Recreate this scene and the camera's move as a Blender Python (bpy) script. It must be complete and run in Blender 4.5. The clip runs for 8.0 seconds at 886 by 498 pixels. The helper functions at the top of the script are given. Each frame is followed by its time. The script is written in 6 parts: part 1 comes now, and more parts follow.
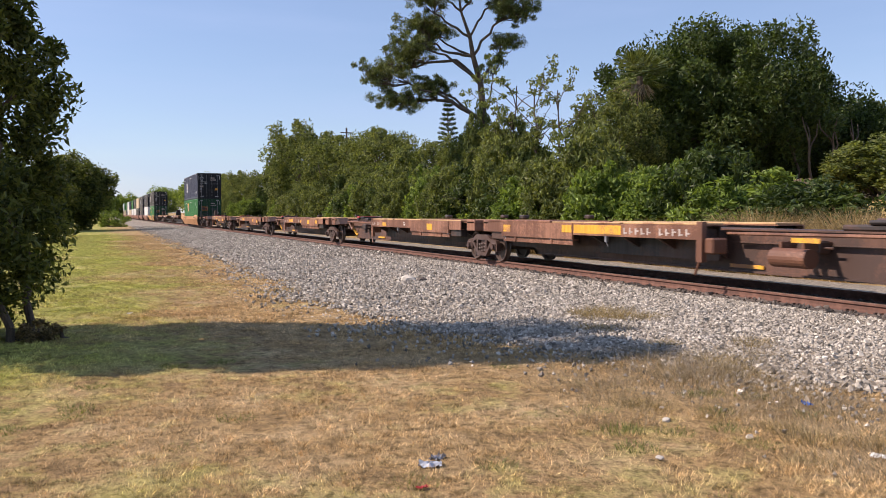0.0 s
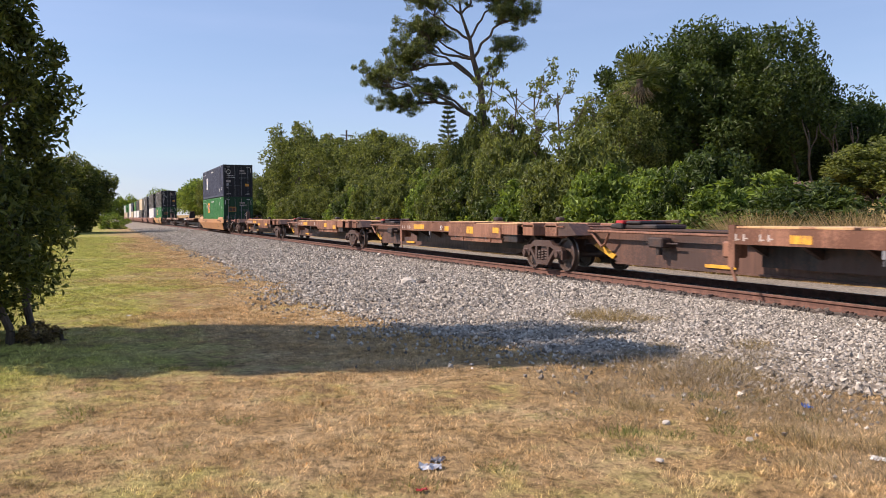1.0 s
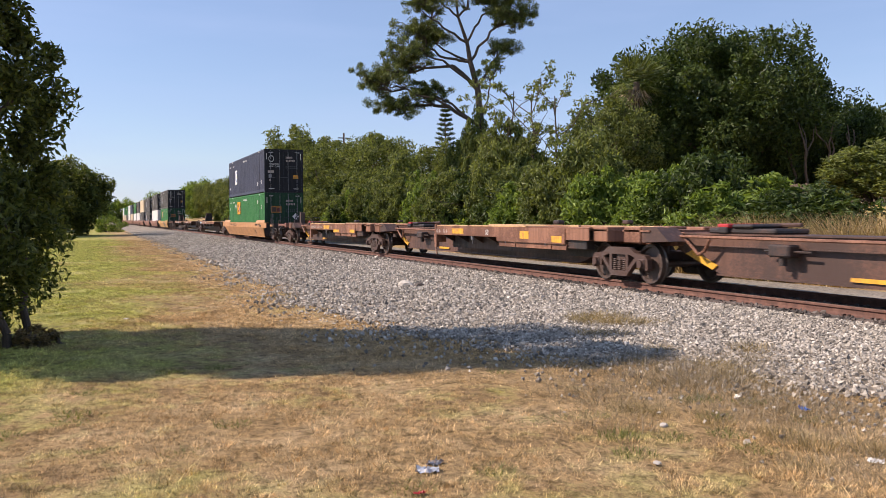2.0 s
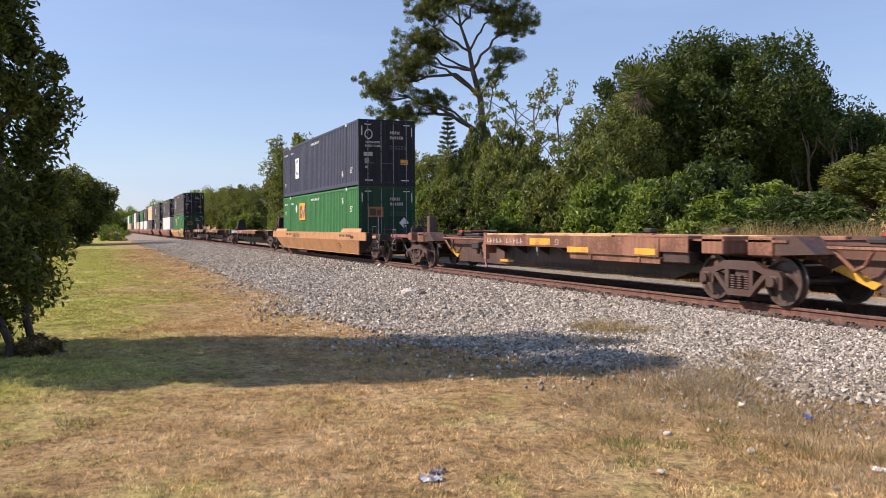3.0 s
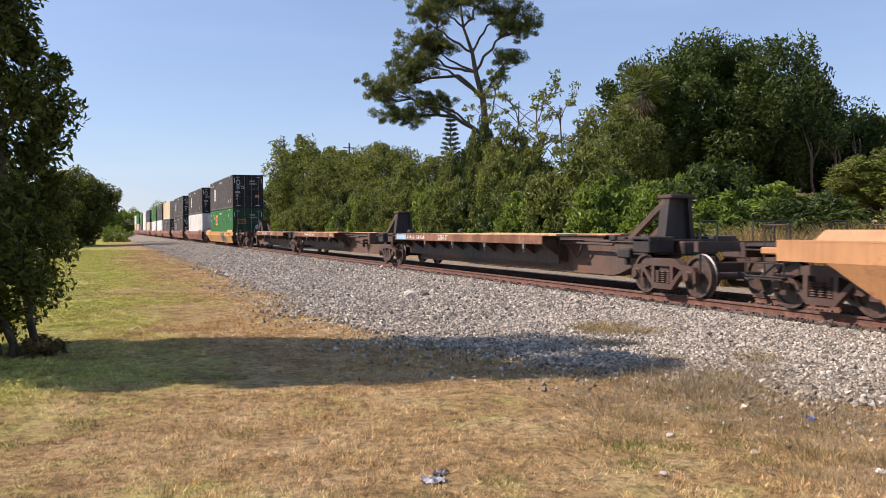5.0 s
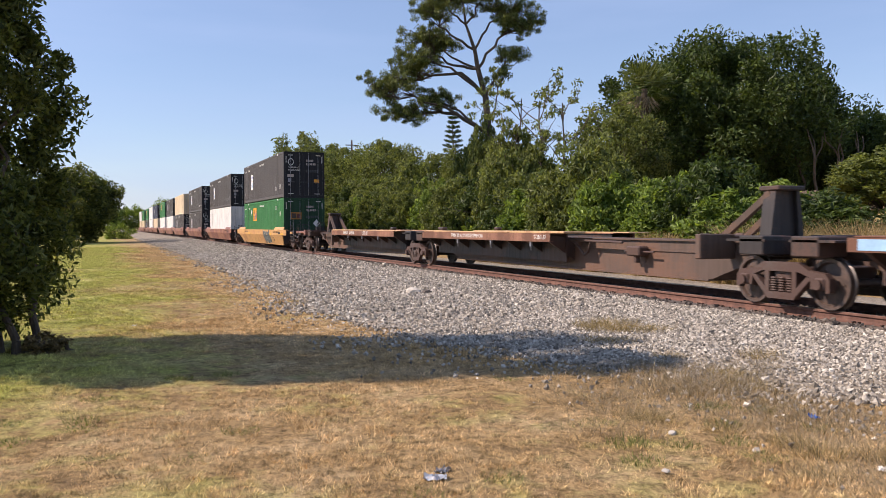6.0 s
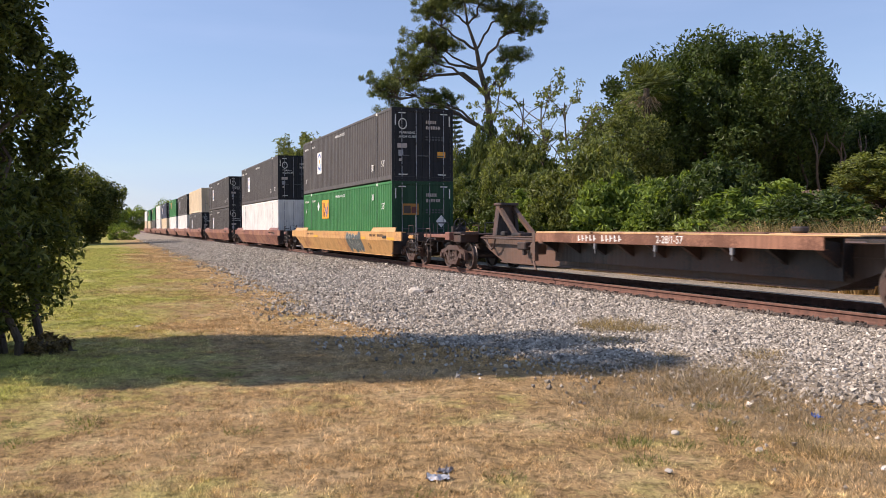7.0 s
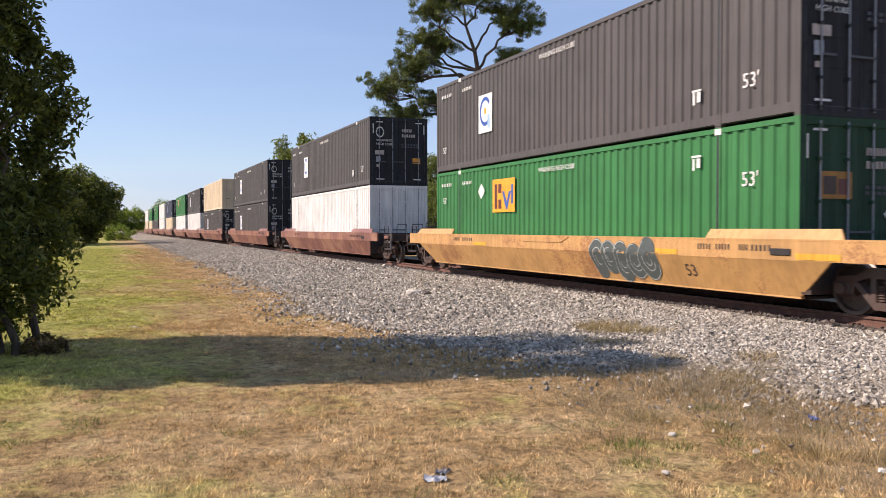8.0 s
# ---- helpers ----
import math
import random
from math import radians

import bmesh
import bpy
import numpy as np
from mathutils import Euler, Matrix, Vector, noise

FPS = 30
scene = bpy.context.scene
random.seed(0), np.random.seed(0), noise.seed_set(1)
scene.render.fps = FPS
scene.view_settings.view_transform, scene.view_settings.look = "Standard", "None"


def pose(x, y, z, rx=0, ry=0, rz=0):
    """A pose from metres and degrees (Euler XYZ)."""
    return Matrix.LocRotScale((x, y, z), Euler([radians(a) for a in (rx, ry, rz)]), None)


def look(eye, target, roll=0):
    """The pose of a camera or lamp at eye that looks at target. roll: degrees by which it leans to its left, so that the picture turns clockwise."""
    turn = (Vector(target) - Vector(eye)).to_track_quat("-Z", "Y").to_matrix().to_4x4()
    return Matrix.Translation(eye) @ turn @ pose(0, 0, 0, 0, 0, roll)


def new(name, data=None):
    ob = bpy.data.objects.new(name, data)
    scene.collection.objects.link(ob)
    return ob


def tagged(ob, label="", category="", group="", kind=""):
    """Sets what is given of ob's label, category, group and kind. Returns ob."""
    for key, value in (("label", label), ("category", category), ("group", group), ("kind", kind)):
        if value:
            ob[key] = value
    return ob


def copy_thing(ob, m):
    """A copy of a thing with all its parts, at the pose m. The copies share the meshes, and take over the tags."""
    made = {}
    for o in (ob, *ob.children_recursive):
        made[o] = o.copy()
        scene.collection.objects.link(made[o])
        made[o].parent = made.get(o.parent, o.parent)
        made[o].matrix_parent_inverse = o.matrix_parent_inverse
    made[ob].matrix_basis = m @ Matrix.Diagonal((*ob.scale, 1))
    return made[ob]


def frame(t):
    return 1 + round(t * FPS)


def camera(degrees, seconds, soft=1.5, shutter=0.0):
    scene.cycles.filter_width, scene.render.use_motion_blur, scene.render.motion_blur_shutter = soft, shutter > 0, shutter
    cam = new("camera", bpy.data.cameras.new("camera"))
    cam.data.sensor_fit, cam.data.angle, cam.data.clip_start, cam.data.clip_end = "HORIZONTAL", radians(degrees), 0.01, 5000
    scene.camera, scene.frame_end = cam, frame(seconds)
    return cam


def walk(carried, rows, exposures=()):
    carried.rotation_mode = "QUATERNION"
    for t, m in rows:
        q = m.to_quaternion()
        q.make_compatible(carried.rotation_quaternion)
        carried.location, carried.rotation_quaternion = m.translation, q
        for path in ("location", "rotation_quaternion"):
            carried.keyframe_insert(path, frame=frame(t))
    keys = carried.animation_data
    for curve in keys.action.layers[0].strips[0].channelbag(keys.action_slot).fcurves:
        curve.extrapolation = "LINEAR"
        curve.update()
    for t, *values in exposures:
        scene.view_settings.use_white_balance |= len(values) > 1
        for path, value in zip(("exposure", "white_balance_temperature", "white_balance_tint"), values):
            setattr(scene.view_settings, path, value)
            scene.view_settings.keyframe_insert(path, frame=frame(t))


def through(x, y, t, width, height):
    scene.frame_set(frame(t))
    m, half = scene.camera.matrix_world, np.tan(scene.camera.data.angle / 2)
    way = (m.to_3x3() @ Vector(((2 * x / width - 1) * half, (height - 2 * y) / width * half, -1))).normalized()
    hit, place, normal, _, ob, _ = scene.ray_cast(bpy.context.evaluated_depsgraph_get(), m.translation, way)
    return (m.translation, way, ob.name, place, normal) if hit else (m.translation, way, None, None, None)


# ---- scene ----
# ---------------------------------------------------------------- camera
EYE = (0.0, 0.0, 1.70)      # a hand-held camera, standing beside the line
ZR = 0.34                   # top of the rails
YT = 11.72                  # centre line of the track, which runs along x
SPEED, SLOWING = 21.40, 0.0199


def aim(turn, tilt, roll):
    """A pose at the eye, turned left from +y and tilted, in degrees."""
    a, b = radians(turn), radians(tilt)
    return look(EYE, (EYE[0] - math.sin(a) * math.cos(b), EYE[1] + math.cos(a) * math.cos(b), EYE[2] + math.sin(b)), roll)


cam = camera(54.83, 8.0, soft=0.85, shutter=0.08)
walk(cam, [
    (0, aim(68.066, -2.310, -0.042)),
    (0.5, aim(68.104, -2.220, -0.045)),
    (1, aim(68.061, -2.147, -0.011)),
    (1.5, aim(67.932, -2.062, -0.045)),
    (3, aim(68.064, -1.412, -0.128)),
    (3.5, aim(68.199, -0.953, -0.188)),
    (4, aim(68.226, -0.851, 0.010)),
    (4.5, aim(68.162, -1.143, -0.044)),
    (6, aim(68.398, -1.490, -0.056)),
    (6.5, aim(68.538, -1.426, -0.121)),
    (7, aim(68.552, -1.480, -0.175)),
    (7.5, aim(68.510, -1.452, -0.077)),
    (8, aim(68.393, -1.397, -0.039)),
], exposures=((0, 0.45, 6500, 20), (8, 0.45, 6500, 20)))

# ---------------------------------------------------------------- light
SUN_EL = radians(40)
SUN_AZ = math.atan2(-0.365, -0.931)
world = bpy.data.worlds.new("sky")
scene.world = world
world.use_nodes = True
wn = world.node_tree.nodes
sky = wn.new("ShaderNodeTexSky")
sky.sky_type = 'NISHITA'
sky.sun_disc = False
sky.sun_elevation = SUN_EL
sky.sun_rotation = SUN_AZ
sky.air_density = 1.0
sky.dust_density = 0.25
sky.ozone_density = 3.5
wl = world.node_tree.links
way = wn.new("ShaderNodeTexCoord")
stretch = wn.new("ShaderNodeMapping")
stretch.inputs["Scale"].default_value = (1.2, 1.2, 7.0)
wisps = wn.new("ShaderNodeTexNoise")
wisps.inputs["Scale"].default_value = 1.6
wisps.inputs["Detail"].default_value = 6
thin = wn.new("ShaderNodeMapRange")
for key, val in (("From Min", 0.44), ("From Max", 0.74), ("To Min", 0.28), ("To Max", 0.64)):
    thin.inputs[key].default_value = val
veil = wn.new("ShaderNodeMix")
veil.data_type = 'RGBA'
veil.inputs[7].default_value = (3.4, 4.55, 6.6, 1)
wl.new(way.outputs["Generated"], stretch.inputs[0])
wl.new(stretch.outputs[0], wisps.inputs["Vector"])
wl.new(wisps.outputs["Fac"], thin.inputs[0])
wl.new(thin.outputs[0], veil.inputs[0])
wl.new(sky.outputs[0], veil.inputs[6])
wl.new(veil.outputs[2], wn["Background"].inputs[0])
wn["Background"].inputs[1].default_value = 0.104
sun = new("sun", bpy.data.lights.new("sun", 'SUN'))
sun.data.energy = 5.0
sun.data.angle = radians(0.53)
sun.data.color = (1.0, 0.885, 0.74)
sun.matrix_basis = look((0, 0, 60), (0.365 * math.cos(SUN_EL) * 60, 0.931 * math.cos(SUN_EL) * 60, 60 - 60 * math.sin(SUN_EL)))


# ---------------------------------------------------------------- materials
def mat(name, build):
    m = bpy.data.materials.new(name)
    m.use_nodes = True
    nt = m.node_tree
    build(nt, nt.nodes["Principled BSDF"])
    return m


def node(nt, kind, **values):
    n = nt.nodes.new(kind)
    for k, v in values.items():
        n.inputs[k.replace("_", " ")].default_value = v
    return n


def coords(nt, space="Object"):
    return nt.nodes.new("ShaderNodeTexCoord").outputs[space]


def noise_of(nt, vec, scale, detail=4.0, rough=0.55):
    n = node(nt, "ShaderNodeTexNoise", Scale=scale, Detail=detail, Roughness=rough)
    nt.links.new(vec, n.inputs["Vector"])
    return n.outputs["Fac"]


def ramp(nt, fac, stops):
    r = nt.nodes.new("ShaderNodeValToRGB")
    while len(r.color_ramp.elements) < len(stops):
        r.color_ramp.elements.new(0.5)
    for e, (p, c) in zip(r.color_ramp.elements, stops):
        e.position = p
        e.color = (*c, 1) if len(c) == 3 else c
    nt.links.new(fac, r.inputs[0])
    return r.outputs[0]


def mixed(nt, fac, a, b, mode='MIX'):
    m = nt.nodes.new("ShaderNodeMix")
    m.data_type, m.blend_type = 'RGBA', mode
    for sock, v in ((m.inputs[0], fac), (m.inputs[6], a), (m.inputs[7], b)):
        if isinstance(v, (int, float)):
            sock.default_value = v
        elif isinstance(v, tuple):
            sock.default_value = (*v, 1)
        else:
            nt.links.new(v, sock)
    return m.outputs[2]


def bump(nt, bsdf, height, strength=0.4, distance=0.02):
    b = node(nt, "ShaderNodeBump", Strength=strength, Distance=distance)
    nt.links.new(height, b.inputs["Height"])
    nt.links.new(b.outputs[0], bsdf.inputs["Normal"])


def plain(name, col, rough=0.6, metal=0.0):
    def build(nt, b):
        v = coords(nt)
        n = noise_of(nt, v, 6.0, 5)
        c = ramp(nt, n, [(0.3, tuple(x * 0.8 for x in col)), (0.75, tuple(min(1, x * 1.15) for x in col))])
        nt.links.new(c, b.inputs["Base Color"])
        b.inputs["Roughness"].default_value = rough
        b.inputs["Metallic"].default_value = metal
    return mat(name, build)


def painted_steel(name, col, rust=(0.16, 0.06, 0.025), worn=0.62, rough=0.55, streak=0.35, fade=0.18):
    """Paint with vertical dirt streaks, dull patches and rust where it has worn through."""
    def build(nt, b):
        v = coords(nt)
        stretch = node(nt, "ShaderNodeMapping", Scale=(5.0, 5.0, 0.35))
        nt.links.new(v, stretch.inputs["Vector"])
        streaks = noise_of(nt, stretch.outputs[0], 2.2, 6, 0.6)
        patches = noise_of(nt, v, 0.7, 5, 0.6)
        fine = noise_of(nt, v, 22.0, 4, 0.7)
        base = mixed(nt, ramp(nt, patches, [(0.25, (0, 0, 0)), (0.75, (1, 1, 1))]), tuple(x * (1 - fade) for x in col), tuple(min(1, x * (1 + fade) + 0.004) for x in col))
        s = ramp(nt, streaks, [(0.42, (1, 1, 1)), (0.72, (1 - streak,) * 3)])
        base = mixed(nt, 1.0, base, s, 'MULTIPLY')
        f = nt.nodes.new("ShaderNodeMath")
        f.operation = 'ADD'
        nt.links.new(patches, f.inputs[0])
        half = nt.nodes.new("ShaderNodeMath")
        half.operation = 'MULTIPLY'
        half.inputs[1].default_value = 0.45
        nt.links.new(fine, half.inputs[0])
        nt.links.new(half.outputs[0], f.inputs[1])
        mask = ramp(nt, f.outputs[0], [(worn + 0.13, (0, 0, 0)), (worn + 0.24, (1, 1, 1))])
        base = mixed(nt, mask, base, rust)
        nt.links.new(base, b.inputs["Base Color"])
        nt.links.new(ramp(nt, streaks, [(0.3, (rough - 0.1,) * 3), (0.8, (rough + 0.2,) * 3)]), b.inputs["Roughness"])
        bump(nt, b, fine, 0.12, 0.006)
    return mat(name, build)


def foliage(name, dark, light, through=0.35):
    """Leaves: colour differs from leaf to leaf and in drifts over the crown; some light comes through."""
    def build(nt, b):
        g = nt.nodes.new("ShaderNodeNewGeometry")
        v = coords(nt)
        drift = noise_of(nt, v, 0.55, 3)
        c = ramp(nt, g.outputs["Random Per Island"], [(0.0, dark), (0.75, light), (1.0, tuple(min(1, x * 1.35) for x in light))])
        d = ramp(nt, drift, [(0.3, (0.68, 0.72, 0.7)), (0.7, (1.15, 1.1, 0.95))])
        c = mixed(nt, 1.0, c, d, 'MULTIPLY')
        nt.links.new(c, b.inputs["Base Color"])
        b.inputs["Roughness"].default_value = 0.5
        b.inputs["Specular IOR Level"].default_value = 0.3
        tr = nt.nodes.new("ShaderNodeBsdfTranslucent")
        nt.links.new(mixed(nt, 1.0, c, (1.25, 1.2, 0.5), 'MULTIPLY'), tr.inputs[0])
        mx = nt.nodes.new("ShaderNodeMixShader")
        mx.inputs[0].default_value = through
        nt.links.new(b.outputs[0], mx.inputs[1])
        nt.links.new(tr.outputs[0], mx.inputs[2])
        nt.links.new(mx.outputs[0], nt.nodes["Material Output"].inputs[0])
    return mat(name, build)


def ground_colour(nt, v):
    """Dry lawn that turns green in patches, chiefly away from the line."""
    sep = nt.nodes.new("ShaderNodeSeparateXYZ")
    nt.links.new(v, sep.inputs[0])
    # green towards small y
    big = noise_of(nt, v, 0.22, 4, 0.6)
    mid = noise_of(nt, v, 1.3, 5, 0.65)
    fine = noise_of(nt, v, 19.0, 5, 0.75)
    grad = nt.nodes.new("ShaderNodeMapRange")
    grad.inputs["From Min"].default_value = 2.6
    grad.inputs["From Max"].default_value = -1.2
    along = nt.nodes.new("ShaderNodeMapRange")
    for k, val in (("From Min", -20.0), ("From Max", -6.0), ("To Min", -0.5), ("To Max", 1.7)):
        along.inputs[k].default_value = val
    nt.links.new(sep.outputs[0], along.inputs[0])
    shifted = nt.nodes.new("ShaderNodeMath")
    shifted.operation = 'ADD'
    nt.links.new(sep.outputs[1], shifted.inputs[0])
    nt.links.new(along.outputs[0], shifted.inputs[1])
    nt.links.new(shifted.outputs[0], grad.inputs[0])
    a = nt.nodes.new("ShaderNodeMath")
    a.operation = 'MULTIPLY_ADD'
    nt.links.new(big, a.inputs[0])
    a.inputs[1].default_value = 2.6
    a.inputs[2].default_value = -1.22
    s = nt.nodes.new("ShaderNodeMath")
    s.operation = 'ADD'
    nt.links.new(grad.outputs[0], s.inputs[0])
    nt.links.new(a.outputs[0], s.inputs[1])
    patchy = nt.nodes.new("ShaderNodeMath")
    patchy.operation = 'MULTIPLY_ADD'
    nt.links.new(noise_of(nt, v, 2.6, 5, 0.7), patchy.inputs[0])
    patchy.inputs[1].default_value = 1.7
    patchy.inputs[2].default_value = -0.93
    both = nt.nodes.new("ShaderNodeMath")
    both.operation = 'ADD'
    nt.links.new(s.outputs[0], both.inputs[0])
    nt.links.new(patchy.outputs[0], both.inputs[1])
    gmask = ramp(nt, both.outputs[0], [(0.18, (0, 0, 0)), (0.80, (1, 1, 1))])
    dry = ramp(nt, mid, [(0.28, (0.300, 0.211, 0.122)), (0.45, (0.50, 0.354, 0.190)), (0.68, (0.65, 0.495, 0.31))])
    green = ramp(nt, mid, [(0.25, (0.27, 0.29, 0.078)), (0.5, (0.48, 0.485, 0.145)), (0.78, (0.66, 0.58, 0.26))])
    c = mixed(nt, gmask, dry, green)
    scuffed = noise_of(nt, v, 0.85, 6, 0.7)
    c = mixed(nt, ramp(nt, scuffed, [(0.60, (0, 0, 0)), (0.74, (0.5, 0.5, 0.5))]), c, (0.58, 0.46, 0.33))
    tufts = noise_of(nt, v, 7.5, 5, 0.75)
    c = mixed(nt, 1.0, c, ramp(nt, tufts, [(0.34, (0.46, 0.46, 0.41)), (0.50, (0.98, 0.98, 0.96)), (0.68, (1.25, 1.22, 1.15))]), 'MULTIPLY')
    f = ramp(nt, fine, [(0.33, (0.50, 0.49, 0.47)), (0.5, (1.0, 1.0, 1.0)), (0.68, (1.22, 1.21, 1.19))])
    return mixed(nt, 1.0, c, f, 'MULTIPLY'), fine


def build_lawn(nt, b):
    c, fine = ground_colour(nt, coords(nt))
    nt.links.new(mixed(nt, 1.0, c, (0.70, 0.665, 0.605), 'MULTIPLY'), b.inputs["Base Color"])
    b.inputs["Roughness"].default_value = 0.95
    b.inputs["Specular IOR Level"].default_value = 0.1
    bump(nt, b, fine, 0.9, 0.05)


def build_blades(nt, b):
    c, fine = ground_colour(nt, coords(nt))
    g = nt.nodes.new("ShaderNodeNewGeometry")
    r = ramp(nt, g.outputs["Random Per Island"], [(0, (0.36, 0.36, 0.33)), (0.3, (1.12, 1.10, 1.04)), (1, (1.74, 1.66, 1.48))])
    nt.links.new(mixed(nt, 1.0, c, r, 'MULTIPLY'), b.inputs["Base Color"])
    b.inputs["Roughness"].default_value = 0.8
    b.inputs["Specular IOR Level"].default_value = 0.15


def build_bed(nt, b):
    v = coords(nt)
    vor = node(nt, "ShaderNodeTexVoronoi", Scale=17.0)
    nt.links.new(v, vor.inputs["Vector"])
    c = ramp(nt, vor.outputs["Color"], [(0.1, (0.105, 0.086, 0.064)), (0.5, (0.225, 0.190, 0.145)), (0.9, (0.38, 0.33, 0.265))])
    big = noise_of(nt, v, 0.5, 4)
    c = mixed(nt, 1.0, c, ramp(nt, big, [(0.3, (0.85, 0.83, 0.8)), (0.7, (1.08, 1.06, 1.02))]), 'MULTIPLY')
    nt.links.new(c, b.inputs["Base Color"])
    b.inputs["Roughness"].default_value = 0.9
    inv = ramp(nt, vor.outputs["Distance"], [(0.0, (1, 1, 1)), (0.7, (0, 0, 0))])
    bump(nt, b, inv, 0.6, 0.02)


def build_stones(nt, b):
    g = nt.nodes.new("ShaderNodeNewGeometry")
    v = coords(nt)
    c = ramp(nt, g.outputs["Random Per Island"], [(0.0, (0.115, 0.100, 0.082)), (0.35, (0.295, 0.262, 0.214)), (0.8, (0.465, 0.415, 0.34)), (1.0, (0.66, 0.60, 0.51))])
    n = noise_of(nt, v, 40.0, 4)
    c = mixed(nt, 1.0, c, ramp(nt, n, [(0.3, (0.78, 0.78, 0.78)), (0.7, (1.1, 1.1, 1.1))]), 'MULTIPLY')
    nt.links.new(c, b.inputs["Base Color"])
    b.inputs["Roughness"].default_value = 0.9


def build_rust_rail(nt, b):
    v = coords(nt)
    n = noise_of(nt, v, 7.0, 6, 0.65)
    nt.links.new(ramp(nt, n, [(0.3, (0.075, 0.037, 0.027)), (0.55, (0.145, 0.068, 0.047)), (0.8, (0.22, 0.12, 0.085))]), b.inputs["Base Color"])
    b.inputs["Roughness"].default_value = 0.85
    bump(nt, b, n, 0.3, 0.004)


def build_bark(nt, b):
    v = coords(nt)
    st = node(nt, "ShaderNodeMapping", Scale=(6, 6, 1.2))
    nt.links.new(v, st.inputs[0])
    n = noise_of(nt, st.outputs[0], 2.5, 6, 0.7)
    nt.links.new(ramp(nt, n, [(0.3, (0.05, 0.038, 0.028)), (0.6, (0.12, 0.09, 0.065)), (0.8, (0.20, 0.155, 0.115))]), b.inputs["Base Color"])
    b.inputs["Roughness"].default_value = 0.95
    bump(nt, b, n, 0.8, 0.03)


def build_tie(nt, b):
    v = coords(nt)
    st = node(nt, "ShaderNodeMapping", Scale=(14, 1.2, 14))
    nt.links.new(v, st.inputs[0])
    n = noise_of(nt, st.outputs[0], 2.0, 6, 0.7)
    nt.links.new(ramp(nt, n, [(0.3, (0.05, 0.035, 0.028)), (0.7, (0.17, 0.12, 0.09))]), b.inputs["Base Color"])
    b.inputs["Roughness"].default_value = 0.95
    bump(nt, b, n, 0.6, 0.01)


M_LAWN = mat("dry_lawn", build_lawn)
M_BLADE = mat("grass_blades", build_blades)
M_BED = mat("crushed_stone_bed", build_bed)
M_STONE = mat("crushed_stone", build_stones)
M_RAIL = mat("rusted_rail", build_rust_rail)
M_RAILTOP = plain("polished_rail_head", (0.42, 0.40, 0.38), 0.28, 1.0)
M_BARK = mat("bark", build_bark)
M_TIE = mat("weathered_tie", build_tie)
M_NAVY = painted_steel("navy_paint", (0.036, 0.041, 0.074), worn=0.84, streak=0.2)
M_GREY = painted_steel("charcoal_paint", (0.072, 0.062, 0.058), worn=0.84, streak=0.2)
M_GREEN = painted_steel("green_paint", (0.024, 0.165, 0.040), worn=0.86, streak=0.25)
M_WHITE = painted_steel("white_paint", (0.74, 0.72, 0.68), worn=0.78, streak=0.25)
M_BEIGE = painted_steel("beige_paint", (0.66, 0.53, 0.36), worn=0.78, streak=0.2)
M_TAN = painted_steel("faded_orange_paint", (0.44, 0.222, 0.095), rust=(0.30, 0.150, 0.070), worn=0.66, streak=0.16, fade=0.30)
M_YELLOW = painted_steel("faded_yellow_paint", (0.51, 0.282, 0.098), rust=(0.30, 0.14, 0.055), worn=0.64, streak=0.20, fade=0.36)
M_BROWN = painted_steel("oxide_brown_paint", (0.21, 0.085, 0.06), rust=(0.30, 0.15, 0.09), worn=0.60, streak=0.35)
M_SPINE = painted_steel("rust_red_paint", (0.30, 0.140, 0.082), rust=(0.13, 0.055, 0.03), worn=0.55, streak=0.45)
M_DARK = painted_steel("grimy_dark_steel", (0.030, 0.024, 0.022), rust=(0.075, 0.040, 0.028), worn=0.55, streak=0.3)
M_SILL = painted_steel("grimy_sill_paint", (0.098, 0.064, 0.047), rust=(0.13, 0.070, 0.045), worn=0.55, streak=0.3)
M_TRUCK = painted_steel("grimy_cast_steel", (0.085, 0.058, 0.047), rust=(0.070, 0.038, 0.028), worn=0.52, streak=0.3)


def build_wheel(nt, b):
    v = coords(nt)
    flatten = node(nt, "ShaderNodeMapping", Scale=(1, 0, 1))
    nt.links.new(v, flatten.inputs[0])
    ln = nt.nodes.new("ShaderNodeVectorMath")
    ln.operation = 'LENGTH'
    nt.links.new(flatten.outputs[0], ln.inputs[0])
    n = noise_of(nt, v, 9.0, 5)
    grime = ramp(nt, n, [(0.3, (0.042, 0.029, 0.024)), (0.7, (0.105, 0.066, 0.050))])
    rim = ramp(nt, ln.outputs["Value"], [(0.405, (0, 0, 0)), (0.415, (1, 1, 1))])
    nt.links.new(mixed(nt, rim, grime, (0.17, 0.145, 0.13)), b.inputs["Base Color"])
    nt.links.new(rim, b.inputs["Metallic"])
    b.inputs["Roughness"].default_value = 0.5


M_WHEEL = mat("wheel_steel", build_wheel)
M_REDSILL = painted_steel("grimy_red_sill", (0.135, 0.066, 0.043), rust=(0.06, 0.034, 0.026), worn=0.55, streak=0.4)
M_SPRAY = plain("sprayed_grey_paint", (0.075, 0.092, 0.088), 0.6)
M_SPRAYLINE = plain("pale_sprayed_line", (0.44, 0.46, 0.43), 0.6)
M_OILY = painted_steel("oily_dark_stone", (0.062, 0.052, 0.044), rust=(0.14, 0.11, 0.09), worn=0.55, rough=0.8)
M_LITTER = plain("crumpled_foil", (0.42, 0.44, 0.48), 0.45)
M_BLUELITTER = plain("blue_plastic", (0.06, 0.15, 0.45), 0.5)
M_ROCK = plain("pale_limestone", (0.52, 0.47, 0.40), 0.9)
